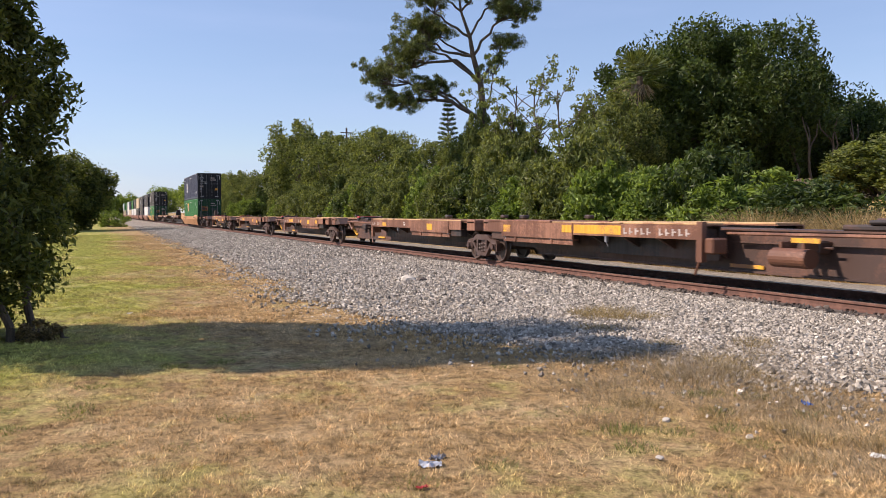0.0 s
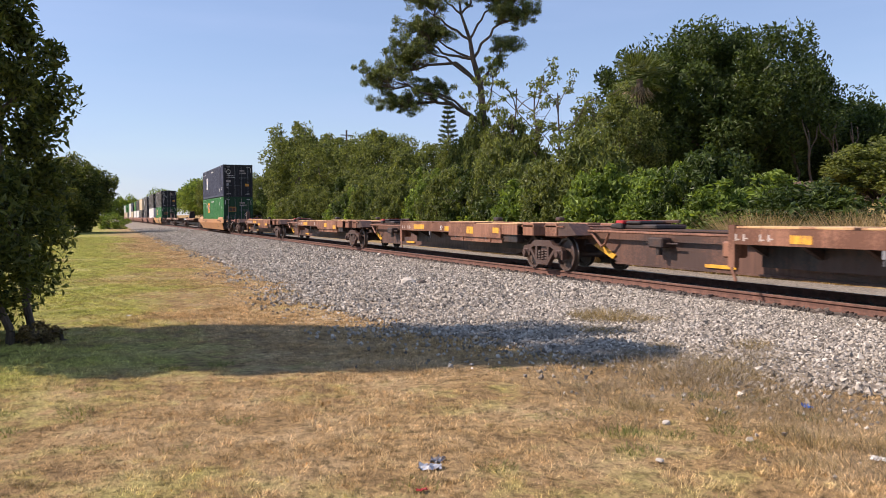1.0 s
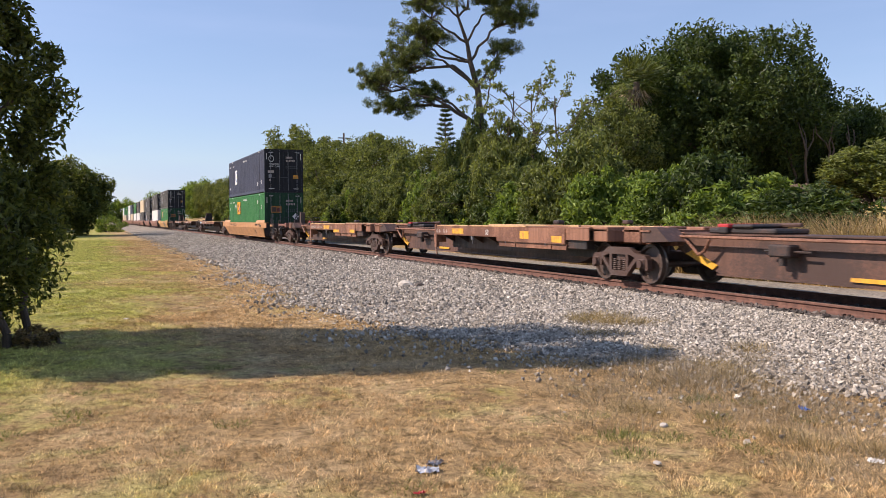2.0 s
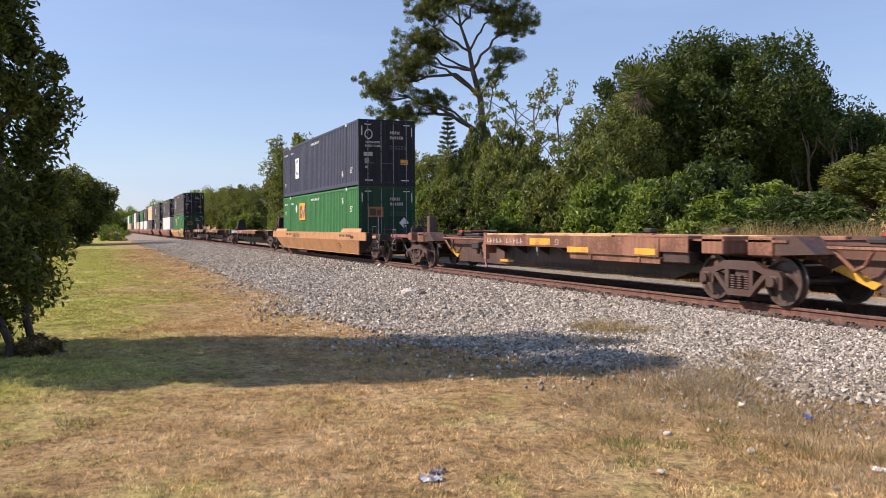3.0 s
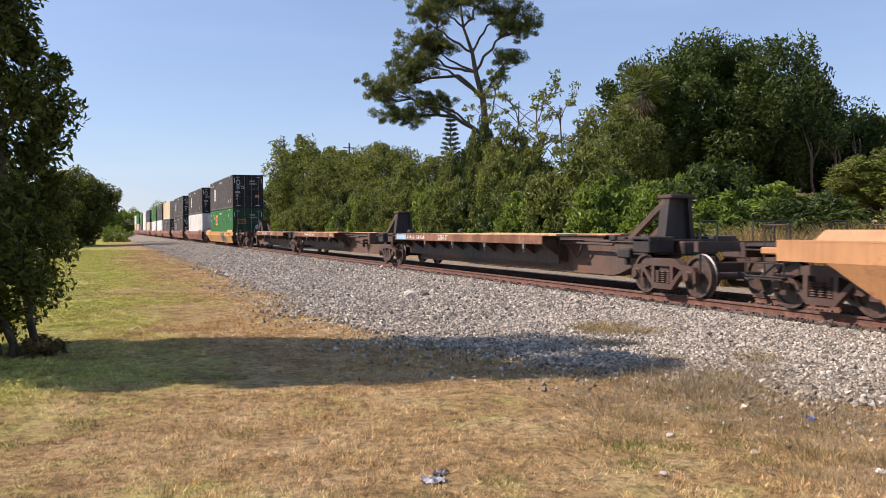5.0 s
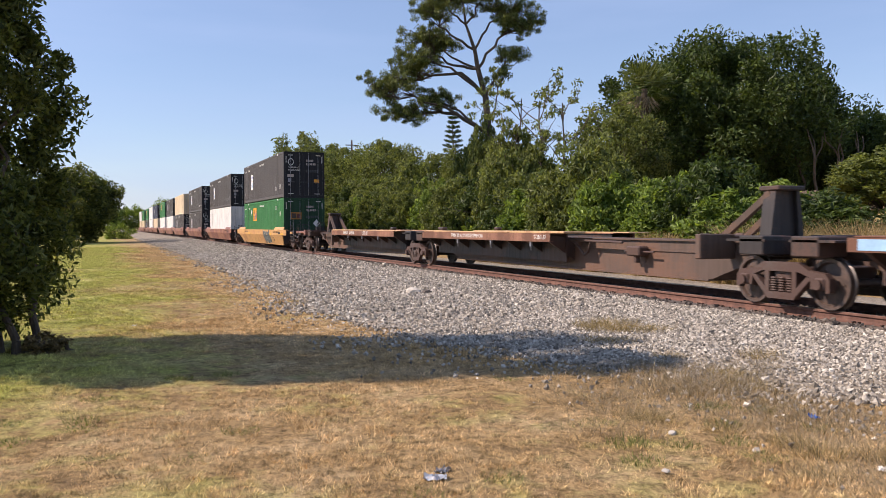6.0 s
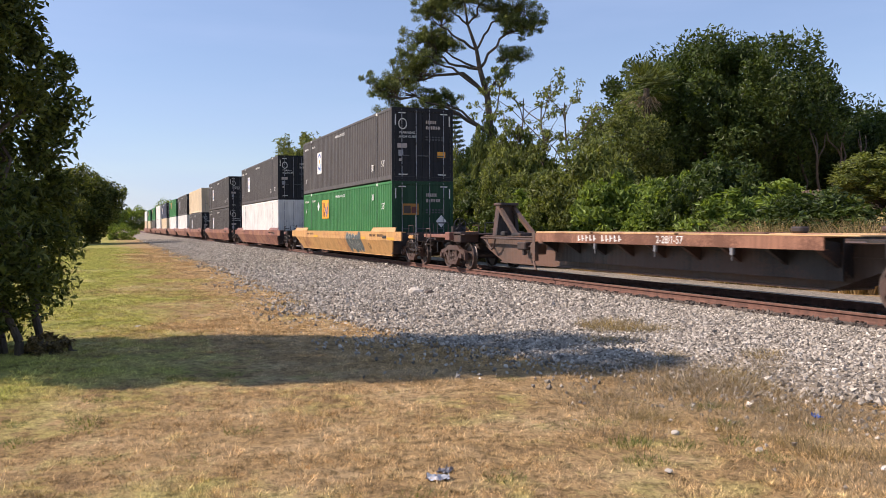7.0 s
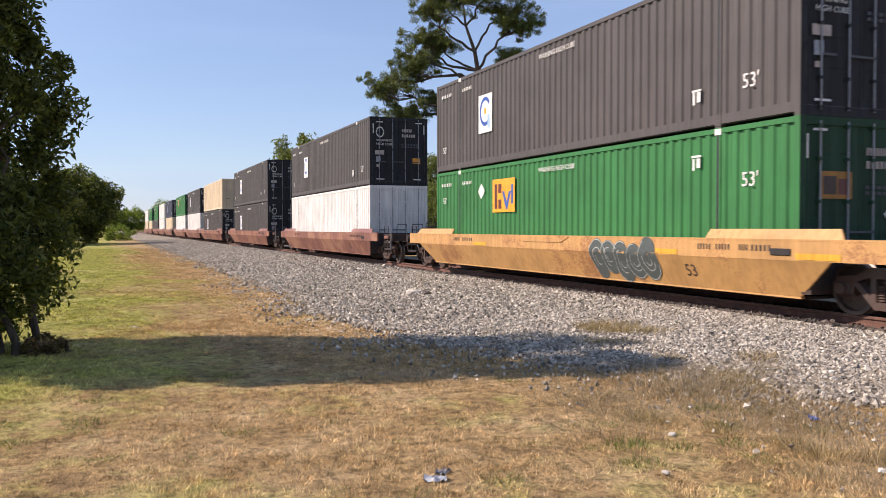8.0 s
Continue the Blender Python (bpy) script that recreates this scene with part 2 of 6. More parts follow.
M_BLACK = plain("black_paint", (0.018, 0.018, 0.02), 0.6)
M_BUFF = painted_steel("worn_buff_plank", (0.56, 0.36, 0.17), rust=(0.30, 0.15, 0.08), worn=0.6, streak=0.2)
M_MARKY = painted_steel("worn_yellow_marking", (0.72, 0.37, 0.03), rust=(0.30, 0.14, 0.06), worn=0.64, streak=0.4)
# door ends: dark paint, deepened by the shade on that side
M_SHADEDDOOR = painted_steel("shaded_dark_door_paint", (0.011, 0.011, 0.014), worn=0.84, rough=0.75, streak=0.2)
M_SHADEDGREENDOOR = painted_steel("shaded_green_door_paint", (0.008, 0.046, 0.018), worn=0.86, rough=0.75, streak=0.2)
M_MARKW = plain("white_marking", (0.72, 0.70, 0.66), 0.5)
M_FADED = plain("faded_white_marking", (0.44, 0.37, 0.33), 0.7)
M_MARKK = plain("dark_marking", (0.06, 0.04, 0.03), 0.6)
M_ORANGE = plain("orange_sticker", (0.78, 0.34, 0.02), 0.45)
# the orange sticker again, darkened for the shaded door end
M_SHADEDORANGE = plain("shaded_orange_sticker", (0.34, 0.15, 0.02), 0.55)
M_MAROON = plain("maroon_sticker", (0.12, 0.025, 0.02), 0.45)
M_BLUE = plain("blue_sticker", (0.03, 0.09, 0.36), 0.45)
M_PALEBLUE = plain("pale_blue_sticker", (0.30, 0.48, 0.66), 0.45)
M_RED = plain("red_paint", (0.42, 0.03, 0.03), 0.5)
M_GALV = plain("galvanised_bar", (0.30, 0.30, 0.32), 0.45, 0.5)
M_BAR = plain("dull_lock_bar", (0.085, 0.088, 0.095), 0.6, 0.3)
L_OAK = foliage("oak_leaves", (0.026, 0.045, 0.012), (0.078, 0.115, 0.030))
L_NEAR = foliage("broad_leaves", (0.036, 0.054, 0.015), (0.155, 0.180, 0.052), 0.45)
L_SHRUB = foliage("shrub_leaves", (0.066, 0.108, 0.023), (0.240, 0.325, 0.075), 0.42)
L_OLIVE = foliage("olive_leaves", (0.058, 0.077, 0.025), (0.200, 0.235, 0.078), 0.42)
L_PINE = foliage("pine_needles", (0.060, 0.082, 0.030), (0.200, 0.235, 0.080), 0.25)
L_DRY = foliage("dry_stalks", (0.22, 0.15, 0.075), (0.46, 0.34, 0.18), 0.2)
L_WEED = foliage("weed_leaves", (0.150, 0.118, 0.085), (0.40, 0.315, 0.225), 0.2)
L_SERE = foliage("sere_leaves", (0.090, 0.066, 0.032), (0.30, 0.215, 0.115), 0.35)
L_TUFT = foliage("yellowing_tuft_leaves", (0.14, 0.105, 0.052), (0.40, 0.300, 0.155), 0.2)


# ---------------------------------------------------------------- mesh helpers
def finish(name, bm, material, parent=None, smooth=False):
    me = bpy.data.meshes.new(name)
    bmesh.ops.recalc_face_normals(bm, faces=bm.faces)
    bm.to_mesh(me)
    bm.free()
    me.materials.append(material)
    if smooth:
        me.polygons.foreach_set("use_smooth", [True] * len(me.polygons))
    ob = new(name, me)
    ob.parent = parent
    return ob


def part(name, bm, material, parent, label="", smooth=False):
    ob = finish(name, bm, material, parent, smooth)
    if label:
        ob["label"] = label
    return ob


def empty(name, label, category, group="", kind=""):
    return tagged(new(name), label, category, group, kind)


def bx(bm, x0, x1, y0, y1, z0, z1, bevel=0.0):
    vs = [bm.verts.new((x, y, z)) for x in (x0, x1) for y in (y0, y1) for z in (z0, z1)]
    fs = [bm.faces.new([vs[i] for i in f]) for f in ((0, 1, 3, 2), (4, 6, 7, 5), (0, 4, 5, 1), (2, 3, 7, 6), (0, 2, 6, 4), (1, 5, 7, 3))]
    if bevel:
        es = list({e for f in fs for e in f.edges})
        bmesh.ops.bevel(bm, geom=es, offset=bevel, segments=1, affect='EDGES')
    return bm


def prism(bm, outline, y0, y1):
    """A polygon in x and z, carried from y0 to y1."""
    a = [bm.verts.new((x, y0, z)) for x, z in outline]
    b = [bm.verts.new((x, y1, z)) for x, z in outline]
    n = len(outline)
    bm.faces.new(a)
    bm.faces.new(b[::-1])
    for i in range(n):
        bm.faces.new((a[i], b[i], b[(i + 1) % n], a[(i + 1) % n]))
    return bm


def rod(bm, p, q, r, n=8, r2=None):
    """A bar from p to q, round or with n sides."""
    p, q = Vector(p), Vector(q)
    d = (q - p).normalized()
    u = d.orthogonal().normalized()
    w = d.cross(u)
    r2 = r if r2 is None else r2
    a = [bm.verts.new(p + (u * math.cos(2 * math.pi * i / n) + w * math.sin(2 * math.pi * i / n)) * r) for i in range(n)]
    b = [bm.verts.new(q + (u * math.cos(2 * math.pi * i / n) + w * math.sin(2 * math.pi * i / n)) * r2) for i in range(n)]
    bm.faces.new(a[::-1])
    bm.faces.new(b)
    for i in range(n):
        bm.faces.new((a[i], a[(i + 1) % n], b[(i + 1) % n], b[i]))
    return bm


def lathe(bm, profile, y, n=28):
    """Turn a profile of (radius, offset along y) round the y axis."""
    rings = [[bm.verts.new((r * math.cos(2 * math.pi * i / n), y + o, r * math.sin(2 * math.pi * i / n))) for i in range(n)] for r, o in profile]
    for a, b in zip(rings, rings[1:]):
        for i in range(n):
            bm.faces.new((a[i], a[(i + 1) % n], b[(i + 1) % n], b[i]))
    bm.faces.new(rings[0])
    bm.faces.new(rings[-1][::-1])
    return bm


def lettering(name, words, height, m, material, parent):
    """Painted words as a thin mesh in the built-in font; m: pose of the text's left foot."""
    cu = bpy.data.curves.new(name, 'FONT')
    cu.body, cu.size, cu.extrude = words, height * 1.4, 0.002
    cu.resolution_u = 2
    tmp = bpy.data.objects.new(name, cu)
    me = bpy.data.meshes.new_from_object(tmp)
    bpy.data.objects.remove(tmp)
    bpy.data.curves.remove(cu)
    me.materials.clear()
    me.materials.append(material)
    ob = new(name, me)
    ob.parent = parent
    ob.matrix_basis = m
    return ob


def big_mesh(name, verts, faces, material):
    me = bpy.data.meshes.new(name)
    nf, k = faces.shape
    me.vertices.add(len(verts))
    me.vertices.foreach_set("co", verts.astype(np.float32).ravel())
    me.loops.add(nf * k)
    me.loops.foreach_set("vertex_index", faces.astype(np.int32).ravel())
    me.polygons.add(nf)
    me.polygons.foreach_set("loop_start", np.arange(0, nf * k, k, dtype=np.int32))
    me.polygons.foreach_set("use_smooth", [False] * nf)
    me.update(calc_edges=True)
    me.materials.append(material)
    return me


# ---------------------------------------------------------------- ground, line and ballast
def smooth(a, b, v):
    t = np.clip((v - a) / (b - a), 0, 1)
    return t * t * (3 - 2 * t)


def bank(x, y):
    """Height of the ground: level beside the line, rising behind it."""
    return smooth(19, 34, y) * 2.5 + 0.03 * np.sin(x * 0.9 + y * 0.5) * smooth(3, 6, np.abs(x) + np.abs(y)) * (y < 4)


def bed_edge(x):
    """Where the stone ends on the camera's side."""
    return 4.0 - 0.4 * np.exp(-((x + 16.5) / 4.0) ** 2) + 2.4 * smooth(-14, -5, x) + 0.8 * smooth(-4.5, 3, x) + 0.16 * np.sin(x * 0.8) + 0.15 * np.sin(x * 2.3 + 1) + 0.10 * np.sin(x * 5.1)


def bed_height(x, y):
    e = bed_edge(x)
    up = smooth(0, 1, (y - e) / (9.6 - e)) * 0.5 + np.clip((y - e) / (9.6 - e), 0, 1) * 0.5
    return np.where(y < 13.9, up * 0.155, (1 - np.clip((y - 13.9) / 3.2, 0, 1)) * 0.155)


def sheet(name, xs, ys, height, material, label, category):
    gx, gy = np.meshgrid(xs, ys, indexing="ij")
    v = np.stack([gx, gy, height(gx, gy)], -1).reshape(-1, 3)
    n, m = len(xs), len(ys)
    i = (np.arange(n - 1)[:, None] * m + np.arange(m - 1)[None]).ravel()
    me = big_mesh(name, v, np.stack([i, i + m, i + m + 1, i + 1], 1), material)
    me.polygons.foreach_set("use_smooth", [True] * len(me.polygons))
    return tagged(new(name, me), label, category, kind="structure")


xs = np.concatenate([np.linspace(-3000, -200, 20), np.linspace(-190, -32, 80), np.linspace(-31.5, 6, 110), np.linspace(8, 3000, 26)])
ys = np.concatenate([np.linspace(-3000, -60, 14), np.linspace(-50, -8, 22), np.linspace(-7.5, 17, 90), np.linspace(17.5, 60, 60), np.linspace(70, 3000, 14)])
sheet("ground", xs, ys, bank, M_LAWN, "dry patchy lawn turning green away from the line", "ground")

bx_x = np.concatenate([np.linspace(-2900, -120, 60), np.linspace(-119, -30, 120), np.linspace(-29.6, 6, 180), np.linspace(7, 300, 40)])


def bed_sheet_height(gx, gy):
    return bed_height(gx, gy) + np.where(np.abs(gy - bed_edge(gx)) < 0.3, -0.004, 0.004) + np.where(gy < bed_edge(gx), -0.04, 0) - np.where(gy > 16.9, 0.03, 0)


gy_rel = np.linspace(0, 1, 46)
gx, gr = np.meshgrid(bx_x, gy_rel, indexing="ij")
gy = (bed_edge(gx) + 0.25) * (1 - gr) + 17.1 * gr
v = np.stack([gx, gy, bed_sheet_height(gx, gy) + np.where(gr == 0, -0.03, 0.012)], -1).reshape(-1, 3)
i = (np.arange(len(bx_x) - 1)[:, None] * 46 + np.arange(45)[None]).ravel()
me = big_mesh("ballast_bed", v, np.stack([i, i + 46, i + 47, i + 1], 1), M_BED)
me.polygons.foreach_set("use_smooth", [True] * len(me.polygons))
tagged(new("ballast_bed", me), "pale grey crushed stone bed under the track", "ballast", kind="structure")


def stones(name, count, x0, x1, y0, y1, size, seed, label, keep, material=M_STONE):
    """Loose angular stones, each a dented block, lying on the bed."""
    rng = np.random.default_rng(seed)
    x, y = rng.uniform(x0, x1, count), rng.uniform(y0, y1, count)
    k = keep(x, y, rng)
    x, y = x[k], y[k]
    n = len(x)
    base = np.array([(1, 0, 0), (-1, 0, 0), (0, 1, 0), (0, -1, 0), (0, 0, 1), (0, 0, -1)], float)
    s = size * rng.lognormal(0, 0.27, (n, 1, 1)) * rng.uniform(0.72, 1.22, (n, 1, 3))
    p = (base[None] + rng.normal(size=(n, 6, 3)) * 0.20) * s * 1.32
    q = rng.normal(size=(n, 4))
    q /= np.linalg.norm(q, axis=1, keepdims=True)
    w, a, b, c = q.T
    rot = np.stack([1 - 2 * (b * b + c * c), 2 * (a * b - c * w), 2 * (a * c + b * w), 2 * (a * b + c * w), 1 - 2 * (a * a + c * c), 2 * (b * c - a * w), 2 * (a * c - b * w), 2 * (b * c + a * w), 1 - 2 * (a * a + b * b)], -1).reshape(n, 3, 3)
    p = np.einsum("nij,nkj->nki", rot, p)
    z = np.maximum(bed_height(x, y), 0) + size * rng.uniform(0.55, 1.35, n)
    p += np.stack([x, y, z], -1)[:, None]
    f = np.array([(0, 2, 4), (2, 1, 4), (1, 3, 4), (3, 0, 4), (2, 0, 5), (1, 2, 5), (3, 1, 5), (0, 3, 5)])
    me = big_mesh(name, p.reshape(-1, 3), (np.arange(n)[:, None, None] * 6 + f[None]).reshape(-1, 3), material)
    tagged(new(name, me), label, "ballast", kind="stuff")


def on_bed(x, y, rng):
    d = y - bed_edge(x)
    return rng.random(len(x)) < np.where(d > 0, np.minimum(0.15 + d * 0.32, 1), 0.15 * np.exp(d / 0.55)) * (0.55 + 0.45 * (np.sin(x * 3.1 + y * 2.0) * np.sin(y * 3.7 - x) > -0.35))


stones("ballast_stones", 125000, -14, 0.5, 2.6, 10.45, 0.0172, 3, "loose pale grey crushed stones beside the rails", on_bed)
stones("ballast_stones", 52000, -30, -14, 2.6, 10.45, 0.0225, 4, "loose pale grey crushed stones beside the rails", on_bed)
stones("ballast_stones", 26000, -72, -30, 3.4, 10.45, 0.029, 6, "loose pale grey crushed stones further along the line", on_bed)
stones("ballast_stones", 15000, -125, -72, 3.6, 10.45, 0.035, 7, "loose pale grey crushed stones far along the line", on_bed)
stones("oily_stones", 9000, -40, 2, 10.5, 13.3, 0.028, 5, "dark oil-stained stones between the rails", lambda x, y, r: np.abs(np.abs(y - YT) - 0.755) > 0.14, M_OILY)
strip_x = np.linspace(-400, 300, 60)
gx, gy = np.meshgrid(strip_x, np.linspace(10.55, 13.0, 5), indexing="ij")
v = np.stack([gx, gy, np.full_like(gx, 0.155 + 0.026)], -1).reshape(-1, 3)
i = (np.arange(59)[:, None] * 5 + np.arange(4)[None]).ravel()
tagged(new("track_bed", big_mesh("track_bed", v, np.stack([i, i + 5, i + 6, i + 1], 1), M_OILY)), "dark oil-stained stone between the rails", "ballast", kind="structure")


def rail_profile():
    h = 0.172
    half = [(0.0, 0.0), (0.07, 0.0), (0.07, 0.012), (0.016, 0.03), (0.009, 0.06), (0.009, 0.115), (0.036, 0.13), (0.036, 0.160), (0.028, h), (0.0, h)]
    return [(-a, b) for a, b in half[:0:-1]][:-1] + half[:-1] + [(0.0, h)]


def rail(name, y):
    thing = empty(name, "long steel rail, rusted brown on its side", "rail", "the two rails", "structure")
    thing.matrix_basis = pose(0, y, ZR - 0.172)
    bm = bmesh.new()
    prof = rail_profile()
    a = [bm.verts.new((-2500, p, q)) for p, q in prof]
    b = [bm.verts.new((300, p, q)) for p, q in prof]
    for k in range(len(prof)):
        bm.faces.new((a[k], b[k], b[(k + 1) % len(prof)], a[(k + 1) % len(prof)]))
    part("rail_body", bm, M_RAIL, thing)
    bm = bmesh.new()
    bx(bm, -2500, 300, -0.024, 0.024, 0.1722, 0.1735)
    part("running_band", bm, M_RAILTOP, thing, "polished band worn by the wheels")
    return thing


rail_near = rail("rail", YT - 0.755)
rail_far = rail("rail", YT + 0.755)

# sleepers with their plates and spikes
TIE_STEP = 0.52


def sleeper_mesh():
    bm = bmesh.new()
    bx(bm, -0.115, 0.115, -1.3, 1.3, -0.17, 0.0, 0.012)
    return bm


tie = finish("sleeper", sleeper_mesh(), M_TIE)
tagged(tie, "weathered grey-brown timber sleeper half sunk in stone", "sleeper", "sleepers under the track")
for y in (-0.755, 0.755):
    bm = bmesh.new()
    bx(bm, -0.09, 0.09, y - 0.17, y + 0.17, 0.0, 0.014)
    plate = part("tie_plate", bm, M_RAIL, tie)
    for dx, dy in ((-0.05, -0.105), (0.05, 0.105), (0.05, -0.105), (-0.05, 0.105)):
        bm = bmesh.new()
        bx(bm, dx - 0.012, dx + 0.012, y + dy - 0.012, y + dy + 0.012, 0.012, 0.05)
        bx(bm, dx - 0.018, dx + 0.018, y + dy - 0.03, y + dy + 0.03, 0.045, 0.062)
        part("spike", bm, M_DARK, plate)
rng = random.Random(5)
tie.matrix_basis = pose(3.0, YT, ZR - 0.19)
for k in range(1, 150):
    copy_thing(tie, pose(3.0 - k * TIE_STEP, YT + rng.uniform(-0.05, 0.05), ZR - 0.19 + rng.uniform(-0.006, 0.002), 0, 0, rng.uniform(-1, 1)))
bm = bmesh.new()
for k in range(150, 700):
    bx(bm, 3.0 - k * TIE_STEP - 0.115, 3.0 - k * TIE_STEP + 0.115, YT - 1.3, YT + 1.3, ZR - 0.36, ZR - 0.19)
tagged(finish("far_sleepers", bm, M_TIE), "row of weathered timber sleepers further down the track", "sleeper", kind="stuff")


# ---------------------------------------------------------------- plants
def leaf_cloud(name, rng, clumps, per, size, material, parent, slim=0.42, upright=0.0, shell=0.35, flat=1.0):
    """Many small folded leaves, gathered in clumps of (x, y, z, radius)."""
    c = np.repeat(np.asarray(clumps, float), per, axis=0)
    n = len(c)
    d = rng.normal(size=(n, 3))
    d /= np.linalg.norm(d, axis=1, keepdims=True)
    r = rng.random((n, 1)) ** shell
    p = c[:, :3] + d * r * c[:, 3:4] * np.array([1, 1, flat])
    a = rng.normal(size=(n, 3)) + d * 0.6
    a[:, 2] += upright
    a /= np.linalg.norm(a, axis=1, keepdims=True)
    b = np.cross(a, rng.normal(size=(n, 3)))
    b /= np.linalg.norm(b, axis=1, keepdims=True)
    s = size * rng.uniform(0.6, 1.35, (n, 1))
    nn = np.cross(a, b) * s * 0.25
    v = np.stack([p - a * s, p + b * s * slim + nn, p + a * s, p - b * s * slim + nn], 1).reshape(-1, 3)
    i = np.arange(n) * 4
    f = np.concatenate([np.stack([i, i + 1, i + 2], 1), np.stack([i, i + 2, i + 3], 1)])
    ob = new(name, big_mesh(name, v, f, material))
    ob.parent = parent
    return ob


def limb(bm, p, q, r0, r1, rng, bends=4, wobble=0.12, n=7):
    """A bent, tapering limb from p to q; returns its points."""
    p, q = Vector(p), Vector(q)
    length = (q - p).length
    pts = [p]
    for k in range(1, bends + 1):
        t = k / bends
        w = length * wobble * (1 - abs(2 * t - 1)) if k < bends else 0
        pts.append(p.lerp(q, t) + Vector((rng.normal() * w, rng.normal() * w, rng.normal() * w * 0.6)))
    for k in range(bends):
        a, b = r0 + (r1 - r0) * k / bends, r0 + (r1 - r0) * (k + 1) / bends
        rod(bm, pts[k], pts[k + 1], a, n, b)
    return pts


def crown_clumps(rng, centre, radii, count, r, low=-1.0):
    """Clumps over an uneven ellipsoid, most of them near its outside."""
    out = []
    while len(out) < count:
        d = rng.normal(size=3)
        d /= np.linalg.norm(d)
        if d[2] < low:
            continue
        t = rng.uniform(0.35, 1.0) ** 0.5
        bulge = 1 + 0.26 * noise.noise(Vector(d * 2.3 + centre[2] * 0.7)) + 0.12 * noise.noise(Vector(d * 5.5 + radii[0]))
        p = np.array(centre) + d * np.array(radii) * t * bulge
        out.append((*p, r * rng.uniform(0.6, 1.35)))
    return out


def upright_clumps(rng, count, r):
    """Clumps in a tall, nearly straight-sided crown that comes down to the grass and thins out at shoulder height."""
    out = []
    while len(out) < count:
        z = rng.uniform(0.35, 7.4)
        if 2.5 < z < 3.3 and rng.random() < 0.35:
            continue
        wide = float(np.interp(z, (0.3, 0.8, 1.4, 2.3, 3.1, 3.9, 4.4, 5.2, 6.9, 8.0), (1.35, 1.78, 2.08, 1.84, 1.84, 1.90, 1.72, 1.78, 1.75, 0.7)))
        a = rng.uniform(0, 6.283)
        wide *= 1 + 0.07 * math.sin(a * 3 + z) + 0.05 * math.sin(z * 4.7 + a * 2)
        t = rng.uniform(0.12, 1.0) ** 0.5
        out.append((math.cos(a) * wide * t, math.sin(a) * wide * t, z, r * rng.uniform(0.5, 1.25)))
    return out


def broad_tree(name, label, height, centre, radii, clumps, r, per, size, leaves, seed, trunk_r=0.3, stems=1, low=-0.75, group="", shell=0.35, slim=0.42, foot_r=0.35):
    """A tree with tapered stems, limbs into the crown and a ragged crown of leaf clumps."""
    rng = np.random.default_rng(seed)
    tree = empty(name, label, "tree", group)
    cl = crown_clumps(rng, centre, radii, clumps, r, low) if low > -1 else upright_clumps(rng, clumps, r)
    bm = bmesh.new()
    for k in range(stems):
        a = rng.uniform(0, 6.3)
        if foot_r > 0.5 and k % 2:
            a = 1.19 + rng.uniform(-0.75, 0.75)
        d = foot_r * (stems > 1) * (1 if foot_r < 0.5 else rng.uniform(0.65, 1.05))
        foot = (math.cos(a) * d, math.sin(a) * d, -0.1)
        fork = (centre[0] * 0.6 + foot[0] * (1.6 if foot_r < 0.5 else 0.88) + rng.normal() * 0.25, centre[1] * 0.6 + foot[1] * (1.6 if foot_r < 0.5 else 0.88) + rng.normal() * 0.25, max(0.9, centre[2] - radii[2] * 0.75))
        limb(bm, foot, fork, trunk_r, trunk_r * 0.7, rng, 4, 0.05, 9)
        for j in range(max(3, 14 // stems)):
            c = cl[rng.integers(len(cl))]
            limb(bm, fork, c[:3], trunk_r * 0.42, 0.025, rng, 5, 0.08, 5)
    part("trunk", bm, M_BARK, tree, "rough grey-brown bark")
    leaf_cloud("crown", rng, cl, per, size, leaves, tree, shell=shell, slim=slim)
    return tree


def bush(name, label, height, radius, leaves, seed, clumps=60, per=160, size=0.09, group="trackside shrubs"):
    rng = np.random.default_rng(seed)
    thing = empty(name, label, "shrub", group)
    cl = crown_clumps(rng, (0, 0, height * 0.45), (radius, radius, height * 0.55), clumps, radius * 0.21, -0.8)
    cl += [(x * 1.1, y * 1.1, rng.uniform(0.1, 0.35) * height, radius * 0.22) for x, y, z, r in cl[::5]]
    bm = bmesh.new()
    for j in range(9):
        c = cl[rng.integers(len(cl))]
        limb(bm, (rng.normal() * 0.2, rng.normal() * 0.2, -0.1), c[:3], 0.05, 0.012, rng, 4, 0.1, 5)
    part("woody_base", bm, M_BARK, thing)
    leaf_cloud("foliage", rng, cl, per, size, leaves, thing)
    return thing


def on_ground(ob, x, y, rz=0.0, s=1.0, sz=None):
    ob.matrix_basis = pose(x, y, float(bank(np.array(x), np.array(y))), 0, 0, rz) @ Matrix.Diagonal((s, s, s if sz is None else sz, 1))
    return ob


